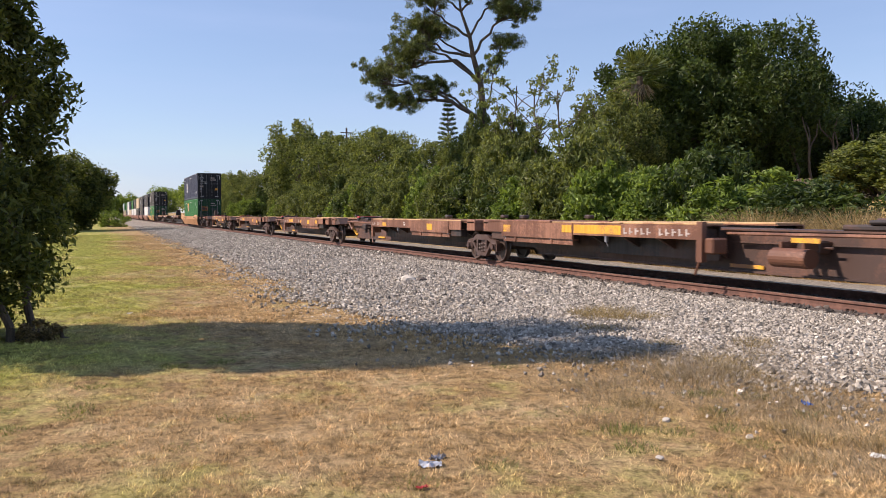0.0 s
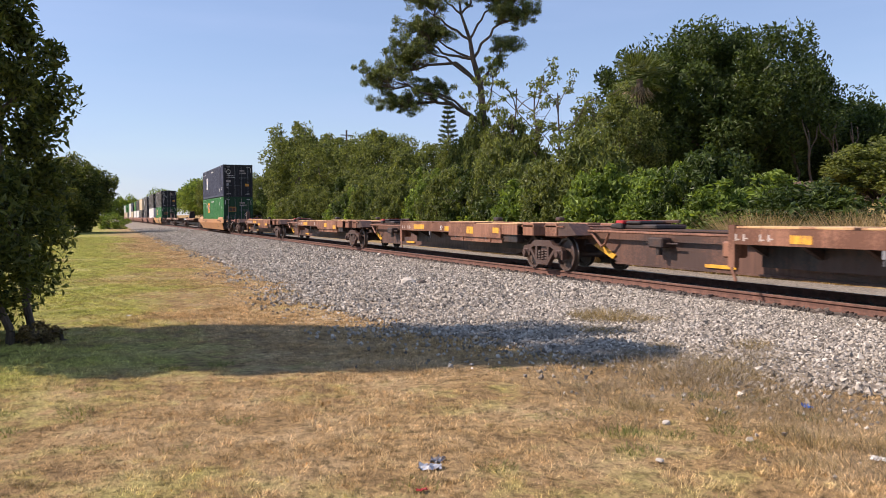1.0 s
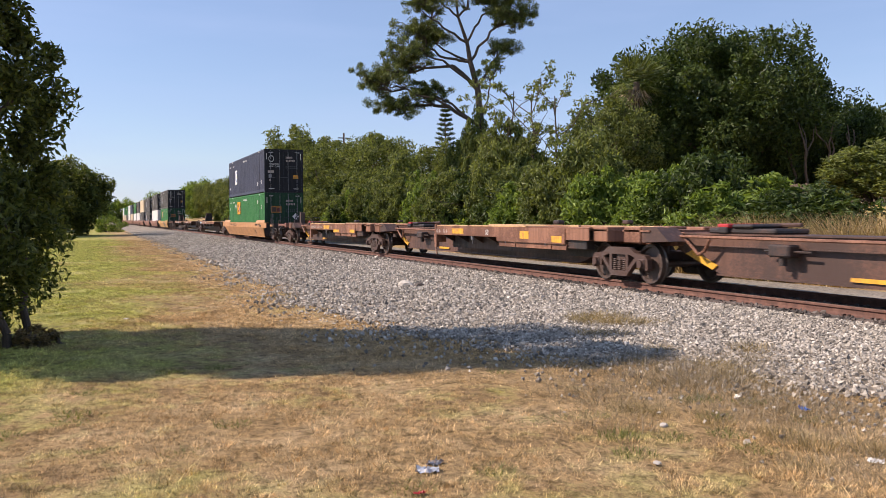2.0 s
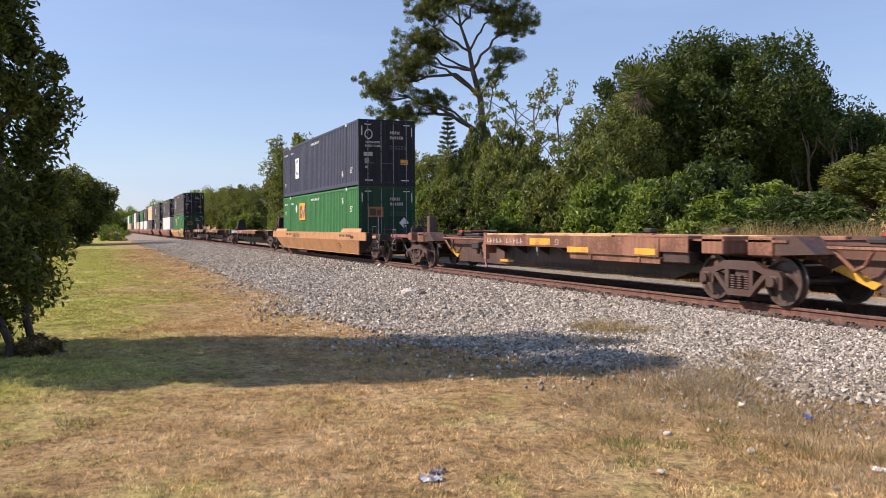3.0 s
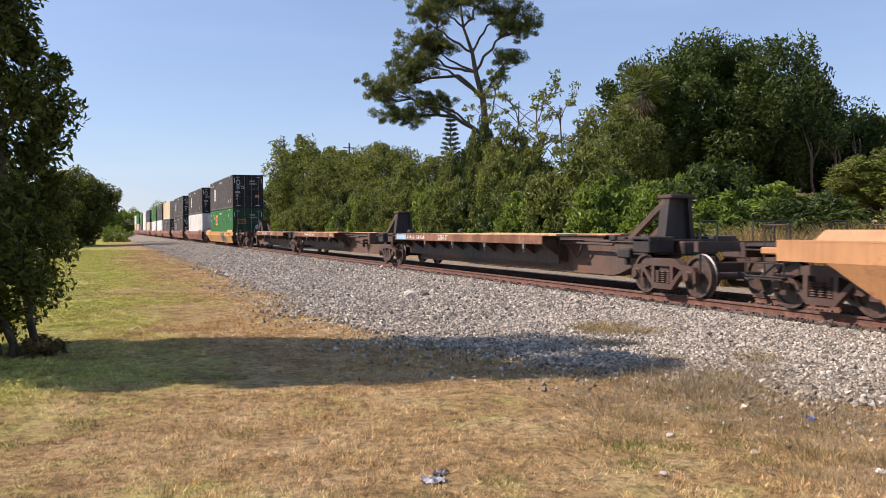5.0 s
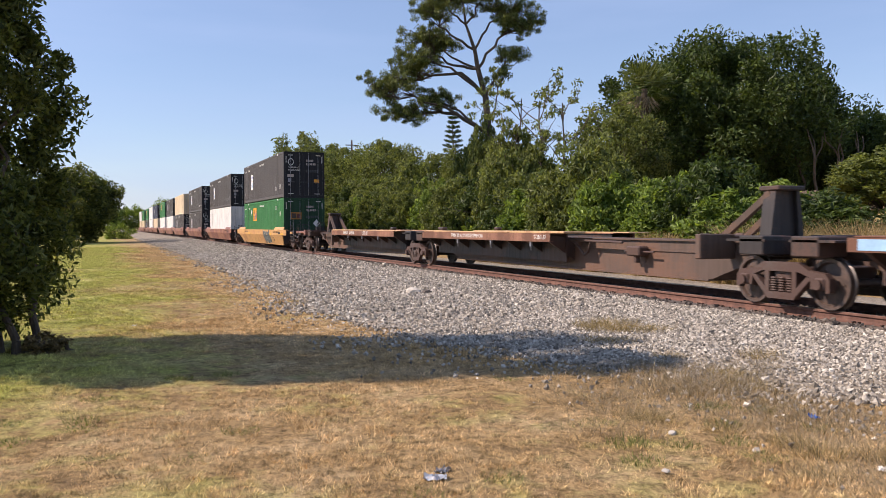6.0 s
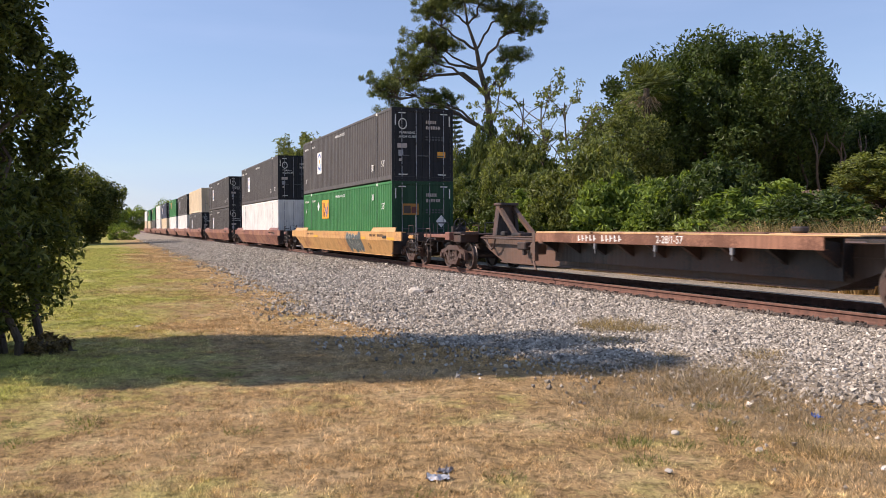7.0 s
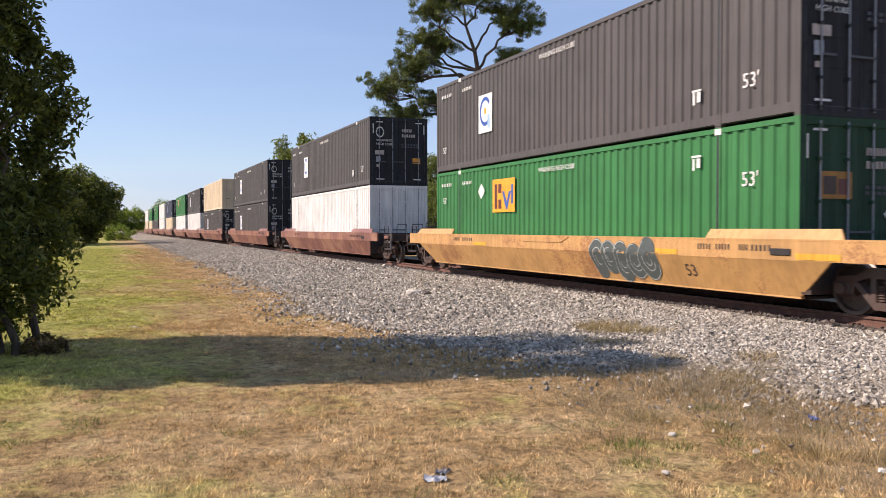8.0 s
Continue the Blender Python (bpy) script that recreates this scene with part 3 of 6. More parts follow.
def pine(label):
    """An old open pine: a leaning trunk, long crooked limbs that sweep to one side, needles in flat pads at their ends."""
    rng = np.random.default_rng(21)
    tree = empty("pine_tree", label, "tree")
    side, into = Vector((0.375, 0.927, 0)), Vector((-0.927, 0.375, 0))

    def at(a, z, deep=0.0):
        return side * a + into * deep + Vector((0, 0, z))

    bm = bmesh.new()
    stem = [at(0.5, -0.2), at(0.4, 4.0), at(0.3, 7.4), at(0.05, 10.3), at(-0.55, 12.5), at(-0.8, 14.0), at(-1.5, 16.0), at(-1.9, 19.0)]
    for k in range(7):
        rod(bm, stem[k], stem[k + 1], 0.40 - 0.05 * k, 10, 0.35 - 0.05 * k)
    cl = []
    # from stem point, bend (aside, height), end (aside, height), depth, thickness, pad reach, pad clumps
    for k, ba, bz, ea, ez, deep, r, reach, n in ((2, -2.2, 9.0, -6.9, 9.0, 0.5, 0.19, 1.5, 26), (2, -3.4, 9.6, -8.6, 10.8, -0.8, 0.13, 1.1, 22), (2, -2.0, 9.3, -4.2, 10.2, 1.0, 0.12, 1.1, 20),
                                                 (3, -1.9, 12.3, -7.3, 12.0, 1.2, 0.18, 1.2, 26), (3, -2.7, 12.5, -5.6, 13.0, -1.4, 0.12, 1.0, 20), (4, -3.0, 13.0, -5.2, 15.2, 0.4, 0.12, 1.1, 22),
                                                 (4, -2.6, 13.6, -3.6, 14.9, 1.8, 0.10, 0.9, 16), (5, -2.7, 15.0, -4.2, 16.9, -1.6, 0.11, 1.1, 22), (6, -2.8, 17.2, -3.4, 18.6, 0.8, 0.09, 1.1, 22),
                                                 (3, 1.0, 12.2, 2.2, 13.7, 0.6, 0.11, 0.7, 12), (4, 1.0, 14.8, 3.2, 15.8, -0.8, 0.12, 1.0, 24), (5, 0.4, 16.3, 2.4, 17.4, 1.4, 0.10, 1.2, 26),
                                                 (6, -0.4, 17.6, 0.8, 18.8, -1.0, 0.09, 1.3, 26), (2, 0.9, 10.2, 1.4, 12.0, -0.4, 0.07, 0.4, 5)):
        bend = at(ba, bz, deep * 0.5)
        end = at(ea, ez, deep)
        limb(bm, stem[k], bend, r, r * 0.75, rng, 4, 0.05, 7)
        out = limb(bm, bend, end, r * 0.75, 0.045, rng, 5, 0.08, 6)
        for j in range(n * 2):
            p = out[2 + j % 4]
            q = p.lerp(end, 0.6) + side * rng.normal() * reach * 0.8 + into * rng.normal() * reach * 0.8 + Vector((0, 0, rng.normal() * reach * 0.36 + 0.25))
            limb(bm, p, q, 0.035, 0.012, rng, 2, 0.12, 4)
            cl.append((*q, rng.uniform(0.26, 0.52)))
        for p in out[2:4]:
            for j in range(2):
                q = p + Vector((rng.normal() * 0.6, rng.normal() * 0.6, 0.35 + abs(rng.normal()) * 0.4))
                limb(bm, p, q, 0.03, 0.012, rng, 2, 0.12, 4)
                cl.append((*q, rng.uniform(0.25, 0.45)))
    for j in range(120):
        q = stem[7] + side * 0.6 + Vector((rng.normal() * 1.9, rng.normal() * 1.9, rng.normal() * 1.1))
        cl.append((*q, rng.uniform(0.35, 0.6)))
        limb(bm, stem[6].lerp(stem[7], 0.6), q, 0.03, 0.012, rng, 2, 0.1, 4)
    part("trunk", bm, M_BARK, tree, "scaly grey-brown bark with long bare limbs")
    leaf_cloud("needle_crown", rng, cl, 105, 0.14, L_PINE, tree, slim=0.12, upright=0.5, shell=0.5, flat=0.75)
    return tree


def sparse_tree(label, height, seed, group, spread=2.2):
    """A slender, half bare tree: thin rising branches with few leaf sprays."""
    rng = np.random.default_rng(seed)
    tree = empty("slender_tree", label, "tree", group)
    bm = bmesh.new()
    cl = []
    trunk = limb(bm, (0, 0, -0.1), (rng.normal() * 0.4, rng.normal() * 0.4, height * 0.8), 0.10, 0.03, rng, 7, 0.03, 6)
    for k in range(16):
        p = trunk[1 + k % 6]
        q = p + Vector((rng.normal() * spread * 0.75, rng.normal() * spread * 0.75, rng.uniform(0.8, 2.8)))
        pts = limb(bm, p, q, 0.035, 0.01, rng, 4, 0.08, 4)
        for w in pts[2:]:
            for j in range(2):
                e = w + Vector((rng.normal() * 0.45, rng.normal() * 0.45, rng.normal() * 0.3))
                limb(bm, w, e, 0.012, 0.005, rng, 2, 0.1, 3)
                if rng.random() < 0.75:
                    cl.append((*e, rng.uniform(0.22, 0.42)))
    part("trunk", bm, M_BARK, tree, "thin pale branches")
    leaf_cloud("leaf_crown", rng, cl, 26, 0.12, L_OLIVE, tree, flat=0.7)
    return tree


def bare_stem(label, seed):
    """A leafless slender trunk that forks near its top."""
    rng = np.random.default_rng(seed)
    tree = empty("bare_trunk", label, "tree", "bare trunks")
    bm = bmesh.new()
    pts = limb(bm, (0, 0, -0.1), (rng.normal() * 0.3, rng.normal() * 0.3, 3.4), 0.11, 0.07, rng, 5, 0.03, 7)
    part("trunk", bm, M_BARK, tree)
    for k in range(3):
        bm = bmesh.new()
        limb(bm, pts[-1 - k % 2], pts[-1] + Vector((rng.normal() * 0.5, rng.normal() * 0.5, rng.uniform(0.8, 1.8))), 0.06, 0.03, rng, 3, 0.06, 5)
        part("branch", bm, M_BARK, tree)
    return tree


def cabbage_palm(label):
    rng = np.random.default_rng(8)
    tree = empty("cabbage_palm", label, "palm")
    bm = bmesh.new()
    limb(bm, (0, 0, -0.1), (0.2, 0, 8.0), 0.22, 0.19, rng, 6, 0.01, 10)
    part("trunk", bm, M_BARK, tree)
    for dead, count, mtl, nm in ((False, 60, L_PINE, "fan_frond"), (True, 10, L_WEED, "dead_frond")):
        vs, fs = [], []
        for k in range(count):
            az = rng.uniform(0, 6.28)
            el = rng.uniform(-0.4, 1.45) if not dead else rng.uniform(-1.45, -0.7)
            out = np.array([math.cos(az) * math.cos(el), math.sin(az) * math.cos(el), math.sin(el)])
            sidew = np.cross(out, (0, 0, 1.0))
            sidew /= np.linalg.norm(sidew) + 1e-6
            hub = np.array([0.2, 0, 8.0]) + out * rng.uniform(0.7, 1.3) * (1 if not dead else 0.6)
            for j in range(13):
                w = (j - 6) / 6 * 1.25
                tip = hub + (out * math.cos(w) + sidew * math.sin(w)) * rng.uniform(0.9, 1.3) + np.array([0, 0, -0.35 * rng.random()])
                mid = (hub + tip) / 2 + np.cross(tip - hub, out) * 0.03
                b = len(vs)
                off = np.cross(tip - hub, (0.3, 0.2, 1.0))
                off = off / (np.linalg.norm(off) + 1e-6) * 0.035
                vs += [hub, mid + off, tip, mid - off]
                fs += [(b, b + 1, b + 2), (b, b + 2, b + 3)]
        ob = new("frond_crown" if not dead else "dead_frond_skirt", big_mesh(nm, np.array(vs), np.array(fs), mtl))
        ob.parent = tree
        ob["label"] = "green fan fronds" if not dead else "hanging dry brown fronds"
    return tree


def araucaria(label):
    """A slim conifer in even tiers."""
    rng = np.random.default_rng(9)
    tree = empty("conifer", label, "tree")
    bm = bmesh.new()
    limb(bm, (0, 0, -0.1), (0, 0, 11.5), 0.16, 0.03, rng, 5, 0.005, 7)
    cl = []
    for k in range(17):
        z = 3.2 + k * 0.5
        reach = 1.6 * (1 - k / 19)
        for j in range(6):
            a = j * 1.047 + k * 0.4
            q = (math.cos(a) * reach, math.sin(a) * reach, z + 0.35 * reach)
            limb(bm, (0, 0, z), q, 0.03, 0.01, rng, 2, 0.02, 4)
            cl += [(q[0] * t, q[1] * t, z + 0.35 * reach * t, 0.20) for t in (0.5, 0.8, 1.0)]
    part("trunk", bm, M_BARK, tree)
    leaf_cloud("needle_crown", rng, cl, 26, 0.10, L_OAK, tree, slim=0.25, flat=0.6)
    return tree


def grass_clump(name, label, seed, height, count, radius, material, category="grass", blade=0.007, lean=1.0):
    rng = np.random.default_rng(seed)
    a, r = rng.uniform(0, 6.28, count), radius * rng.random(count) ** 0.6
    p = np.stack([np.cos(a) * r, np.sin(a) * r, np.zeros(count)], -1)
    d = np.stack([(rng.normal(size=count) * 0.24 + np.cos(a) * 0.2) * lean, (rng.normal(size=count) * 0.24 + np.sin(a) * 0.2) * lean, np.ones(count)], -1)
    d *= (height * rng.uniform(0.5, 1.1, count))[:, None]
    w = np.stack([np.cos(a * 7), np.sin(a * 7), np.zeros(count)], -1) * height * blade
    vs = np.stack([p - w, p + w, p + d * 0.55 + w * 0.8, p + d + np.stack([d[:, 0], d[:, 1], -0.15 * d[:, 2]], -1) * 0.4, p + d * 0.55 - w * 0.8], 1).reshape(-1, 3)
    i = np.arange(count) * 5
    f = np.concatenate([np.stack([i, i + 1, i + 2], 1), np.stack([i, i + 2, i + 4], 1), np.stack([i + 4, i + 2, i + 3], 1)])
    ob = new(name, big_mesh(name, vs, f, material))
    return tagged(ob, label, category, "weeds and grass clumps", "stuff")


# the tree beside the camera, whose shadow falls over the lawn
near_tree = broad_tree("broadleaf_tree", "dense dark-green broadleaf tree with several stems on the lawn", 8, (0, 0, 4.1), (2.45, 2.6, 3.9), 520, 0.33, 250, 0.056, L_NEAR, 31, 0.06, 11, -2, shell=0.5, foot_r=1.55)
on_ground(near_tree, -13.1, -2.48)
on_ground(bush("bush", "low dark bush with dry twigs at the foot of the tree", 0.36, 0.36, L_SERE, 32, 26, 42, 0.035, "bushes on the lawn"), -12.6, -0.82, 0, 1.0, 0.75)

# trees on the lawn side, further along
far_left = broad_tree("broadleaf_tree", "dark round-headed tree far along the lawn", 9, (0, 0, 5.0), (5.0, 5.0, 4.6), 230, 1.1, 110, 0.22, L_NEAR, 41, 0.3, 1, -0.95)
on_ground(far_left, -103, -3.3, 0, 0.95, 0.84)
on_ground(copy_thing(far_left, pose(0, 0, 0)), -96, -11, 80, 0.95)
on_ground(bush("bush", "low green bush by the far end of the lawn", 2.2, 2.2, L_SHRUB, 42, 40, 70, 0.13, "bushes on the lawn"), -128, 2.0)

# behind the line
on_ground(pine("tall open-crowned pine with bare crooked limbs"), -61.7, 28.0, 0, 1.0)
oak = broad_tree("oak_tree", "huge dark-green spreading tree with a domed crown", 14, (0, 0, 6.5), (8.0, 8.0, 5.7), 470, 1.05, 200, 0.16, L_OAK, 51, 0.55, 3, -0.9)
on_ground(oak, -48.3, 40.0)
oak_behind = broad_tree("oak_tree", "dark-green spreading tree behind the large one", 14, (0, 0, 6.2), (7.4, 7.4, 5.8), 260, 1.3, 80, 0.27, L_OAK, 52, 0.5, 3, -0.9)
on_ground(oak_behind, -66, 54, 140, 0.8)
on_ground(copy_thing(oak_behind, pose(0, 0, 0)), -52, 53.5, 60, 0.62)
on_ground(copy_thing(oak_behind, pose(0, 0, 0)), -44.5, 51, 200, 0.58)
on_ground(copy_thing(oak_behind, pose(0, 0, 0)), -58, 60, 290, 0.8)
on_ground(copy_thing(oak_behind, pose(0, 0, 0)), -39.5, 49, 20, 0.5)
for x, y, rz in ((-41.0, 41.2, 10), (-40.2, 42.2, 120), (-42.6, 42.0, 230), (-39.4, 43.0, 60)):
    on_ground(bare_stem("bare pale slender trunk under the large tree", int(rz) + 3), x, y, rz)
on_ground(cabbage_palm("cabbage palm with hanging dead fronds before the large tree"), -45.5, 31.5)
on_ground(araucaria("slim tiered conifer behind the shrubs"), -80.5, 33.0, 0, 1.0)
mid_tree = broad_tree("broadleaf_tree", "ragged olive-green tree in the thicket behind the line", 11, (0, 0, 6.2), (4.2, 4.2, 5.0), 170, 0.85, 95, 0.18, L_OLIVE, 61, 0.2, 3, -0.9, "thicket trees")
on_ground(mid_tree, -106, 24, 0, 1.15, 1.15)
for x, y, rz, s, sz in ((-113, 26, 70, 0.95, 0.95), (-96, 25, 160, 0.95, 0.9), (-88, 27, 220, 0.9, 0.85), (-82, 27, 300, 0.85, 0.82), (-125, 26, 30, 0.8, 0.8), (-140, 25, 130, 0.75, 0.75),
                        (-155, 24, 10, 0.8, 0.8), (-172, 25, 250, 0.8, 0.8), (-72, 27, 110, 0.7, 0.62), (-66, 29, 20, 0.65, 0.6), (-200, 26, 200, 0.9, 0.9), (-235, 28, 40, 0.9, 0.9), (-54, 27, 75, 0.6, 0.55), (-44.9, 29.6, 15, 0.62, 0.66), (-47.5, 30.5, 200, 0.5, 0.46), (-61, 31, 260, 0.6, 0.5)):
    on_ground(copy_thing(mid_tree, pose(0, 0, 0)), x, y, rz, s, sz)
slim = sparse_tree("slender half-bare tree with thin rising branches", 11.0, 71, "slender trees")
on_ground(slim, -44.5, 22.3, 0, 1.0)
for x, y, rz, s in ((-42.3, 22.6, 90, 0.95), (-41.2, 23.5, 200, 0.9), (-46.5, 23, 300, 0.85)):
    on_ground(copy_thing(slim, pose(0, 0, 0)), x, y, rz, s)
shrub_a = bush("shrub", "bright green trackside shrub", 3.2, 1.8, L_SHRUB, 81, 105, 85, 0.125)
on_ground(shrub_a, -26.5, 20.0)
shrub_b = bush("shrub", "olive green trackside shrub hung with creepers", 4.2, 1.9, L_OLIVE, 82, 120, 78, 0.115)
shrub_c = bush("shrub", "dark green rounded trackside shrub", 3.6, 1.9, L_OAK, 83, 100, 80, 0.12)
on_ground(shrub_c, -52.0, 21.0)
on_ground(shrub_b, -40.0, 20.6)
rng = random.Random(11)
for k in range(44):
    x = -19.6 - k * 1.9 - (k > 26) * (k - 26) * 2.6
    y = 20.2 + rng.uniform(-0.9, 1.2)
    tall = 0.85 if x > -24 else (1.12 if x > -36 else 1.12)
    src = rng.choice((shrub_a, shrub_a, shrub_b, shrub_c) if x > -36 else (shrub_a, shrub_b, shrub_b, shrub_c))
    on_ground(copy_thing(src, pose(0, 0, 0)), x, y, rng.uniform(0, 360), rng.uniform(0.8, 1.15), tall * rng.uniform(0.8, 1.15))
for k in range(30):
    x = -28 - k * 2.4 - (k > 16) * (k - 16) * 2.5
    src = rng.choice((shrub_a, shrub_a, shrub_b) if x > -40 else (shrub_b, shrub_c, shrub_c, shrub_a))
    on_ground(copy_thing(src, pose(0, 0, 0)), x, 23.5 + rng.uniform(-0.8, 1.5), rng.uniform(0, 360), rng.uniform(1.0, 1.3), rng.uniform(0.8, 1.02) if x > -37 else rng.uniform(0.8, 1.1) if x > -48 else rng.uniform(1.05, 1.5))
for x, y, rz, s, sz in ((-44.6, 22.0, 40, 0.85, 1.65), (-42.8, 22.4, 170, 0.8, 1.35), (-60.3, 27.3, 80, 0.75, 1.95), (-62.8, 27.0, 250, 0.8, 1.5)):
    on_ground(copy_thing(shrub_b, pose(0, 0, 0)), x, y, rz, s, sz)
on_ground(copy_thing(shrub_b, pose(0, 0, 0)), -28.6, 33.0, 50, 1.35, 0.62)
on_ground(copy_thing(shrub_b, pose(0, 0, 0)), -26.0, 33.5, 150, 1.3, 0.6)
tall_grass = grass_clump("dry_grass_clump", "tall dry straw-coloured grass behind the line", 91, 1.75, 1500, 0.85, L_DRY)
on_ground(tall_grass, -19.5, 17.6)
for k in range(34):
    on_ground(copy_thing(tall_grass, pose(0, 0, 0)), -15.5 - k * 0.75, 17.7 + rng.uniform(-0.5, 0.9), rng.uniform(0, 360), 1.0, rng.choice((0.6, 0.75, 0.9, 1.1)) * (1.0 if k < 14 else 0.75))

# a far stand of trees that closes the line
far_stand = broad_tree("broadleaf_tree", "hazy green tree far down the line", 9, (0, 0, 4.5), (7, 7, 4.5), 120, 1.5, 70, 0.35, L_SHRUB, 95, 0.3, 1, -0.9, "far trees")
on_ground(far_stand, -420, -2, 0, 1.4)
for x, y, s in ((-430, 12, 1.2), (-440, -16, 1.5), (-450, 30, 1.4), (-400, 45, 1.5), (-330, 36, 1.4), (-280, 32, 1.2), (-420, -34, 1.5), (-380, -50, 1.6), (-300, -40, 1.5)):
    on_ground(copy_thing(far_stand, pose(0, 0, 0)), x, y, x * 7 % 360, s)


# short grass over the lawn near the camera, with taller weeds at the edge of the stone
def lawn_blades():
    rng = np.random.default_rng(12)
    tufts, each = 66000, 22
    tx, ty = -1.5 - 74 * rng.random(tufts) ** 2.1, rng.uniform(-7, 7.6, tufts)
    bare = np.sin(tx * 1.7 + np.sin(ty * 2.1)) * np.sin(ty * 1.3 + 0.7 * np.sin(tx * 0.9)) > 0.7
    k = (ty < bed_edge(tx) + rng.normal(size=tufts) * 0.75) & ~(bare & (rng.random(tufts) < 0.7))
    grown = np.repeat(np.exp(rng.normal(size=int(k.sum())) * 0.25), each)
    tx, ty = np.repeat(tx[k], each), np.repeat(ty[k], each)
    n = len(tx)
    spread = 0.024 + 0.0018 * np.hypot(tx, ty)
    ox, oy = rng.normal(size=n) * spread, rng.normal(size=n) * spread
    x, y = tx + ox, ty + oy
    z = bank(x, y)
    h = rng.uniform(0.010, 0.032, n) * grown * (1 + 0.5 * np.sin(x * 0.8 + 1) * np.sin(y * 1.1))
    a = rng.uniform(0, 6.28, n)
    lean = rng.uniform(0.3, 1.7, n) * h
    b = np.arctan2(oy, ox) + rng.normal(size=n) * 0.9
    w = 0.0014 + 0.0020 * rng.random(n) + np.maximum(np.hypot(x, y) - 9, 0) * 0.0006
    v = np.stack([np.stack([x - np.cos(a) * w, y - np.sin(a) * w, z - 0.005], -1), np.stack([x + np.cos(a) * w, y + np.sin(a) * w, z - 0.005], -1), np.stack([x + np.cos(b) * lean, y + np.sin(b) * lean, z + h], -1)], 1).reshape(-1, 3)
    tagged(new("lawn_grass", big_mesh("lawn_grass", v, np.arange(3 * n).reshape(-1, 3), M_BLADE)), "short dry straw-coloured grass with green patches", "grass", kind="stuff")


lawn_blades()
weed = grass_clump("weed_tuft", "low dry weed tuft growing in the stones", 101, 0.14, 150, 0.55, L_WEED, "weed", 0.016, 2.2)
weed.matrix_basis = pose(-11.9, 7.7, 0.09)
rng = random.Random(13)
places = []
for k in range(60):
    x = rng.uniform(-8.8, -3.6)
    places.append((x, float(bed_edge(np.array(x))) + rng.gauss(-0.1, 0.95), rng.uniform(0.35, 1.15)))
for k in range(26):
    x = rng.uniform(-8.6, -6.2)
    places.append((x, float(bed_edge(np.array(x))) + rng.uniform(0.2, 1.6), rng.uniform(0.25, 0.7)))
for k in range(60):
    x = rng.uniform(-7.4, -3.4)
    places.append((x, float(bed_edge(np.array(x))) - rng.uniform(0.0, 1.9), rng.uniform(0.4, 0.9)))
for k in range(14):
    places.append((rng.gauss(-7.3, 0.45), rng.gauss(5.85, 0.3), rng.uniform(0.7, 1.3)))
for x, y, s in places:
    e = copy_thing(weed, pose(0, 0, 0))
    e.matrix_basis = pose(x, y, float(max(bed_height(np.array(x), np.array(y)), 0)), 0, 0, rng.uniform(0, 360)) @ Matrix.Diagonal((s, s, s * rng.uniform(0.6, 1.1), 1))
yellow_tuft = grass_clump("weed_tuft", "yellow-green grass tuft growing through the stones", 103, 0.15, 240, 0.34, L_TUFT, "weed", 0.017, 2.5)
yellow_tuft.matrix_basis = pose(-11.4, 7.35, 0.07)
for x, y, s in ((-11.7, 7.6, 1.1), (-11.2, 7.75, 0.9), (-11.8, 7.2, 0.9), (-11.0, 7.4, 1.0), (-11.55, 7.05, 0.8), (-10.75, 7.75, 0.8), (-11.25, 7.15, 1.0), (-10.25, 6.7, 0.8), (-10.5, 6.5, 0.7), (-8.37, 7.55, 0.75), (-8.25, 7.45, 0.5), (-7.75, 6.55, 0.9), (-7.5, 6.4, 0.9), (-7.05, 6.25, 0.9), (-7.3, 6.3, 0.7), (-8.9, 6.6, 0.6), (-6.2, 4.45, 0.7), (-6.4, 4.4, 0.6), (-5.7, 4.75, 0.55), (-5.2, 4.95, 0.5), (-4.8, 4.9, 0.7), (-4.5, 5.25, 0.6), (-4.4, 4.5, 0.6)):
    e = copy_thing(yellow_tuft, pose(0, 0, 0))
    e.matrix_basis = pose(x, y, float(max(bed_height(np.array(x), np.array(y)), 0)), 0, 0, rng.uniform(0, 360)) @ Matrix.Diagonal((s, s, s * rng.uniform(0.8, 1.4), 1))
green_tuft = grass_clump("green_tuft", "low green tuft in the dry lawn", 102, 0.09, 150, 0.16, L_OLIVE, "weed", 0.02)
green_tuft.matrix_basis = pose(-5.6, 3.75, 0)
for k in range(48):
    x, y = (rng.uniform(-10.5, -4.5), rng.uniform(-3.5, 4.2)) if k < 34 else (rng.uniform(-6.6, -3.6), rng.uniform(3.4, 5.6))
    if y > float(bed_edge(np.array(x))) - 0.3:
        continue
    e = copy_thing(green_tuft, pose(0, 0, 0))
    e.matrix_basis = pose(x, y, 0, 0, 0, rng.uniform(0, 360)) @ Matrix.Diagonal((1, 1, rng.uniform(0.3, 0.65), 1))


# loose things on the ground
def lump(name, label, x, y, size, material, seed, category, flat=0.7):
    rng = np.random.default_rng(seed)
    bm = bmesh.new()
    bmesh.ops.create_icosphere(bm, subdivisions=2, radius=1)
    for v in bm.verts:
        v.co *= 1 + 0.22 * noise.noise(v.co * 1.7 + Vector((seed, 0, 0))) + rng.normal() * 0.05
        v.co = Vector((v.co.x * size[0], v.co.y * size[1], max(v.co.z, -0.5) * size[2]))
    ob = tagged(finish(name, bm, material), label, category)
    ob.matrix_basis = pose(x, y, float(max(bed_height(np.array(x), np.array(y)), 0)) + size[2] * 0.45, 0, 0, seed * 40)
    return ob


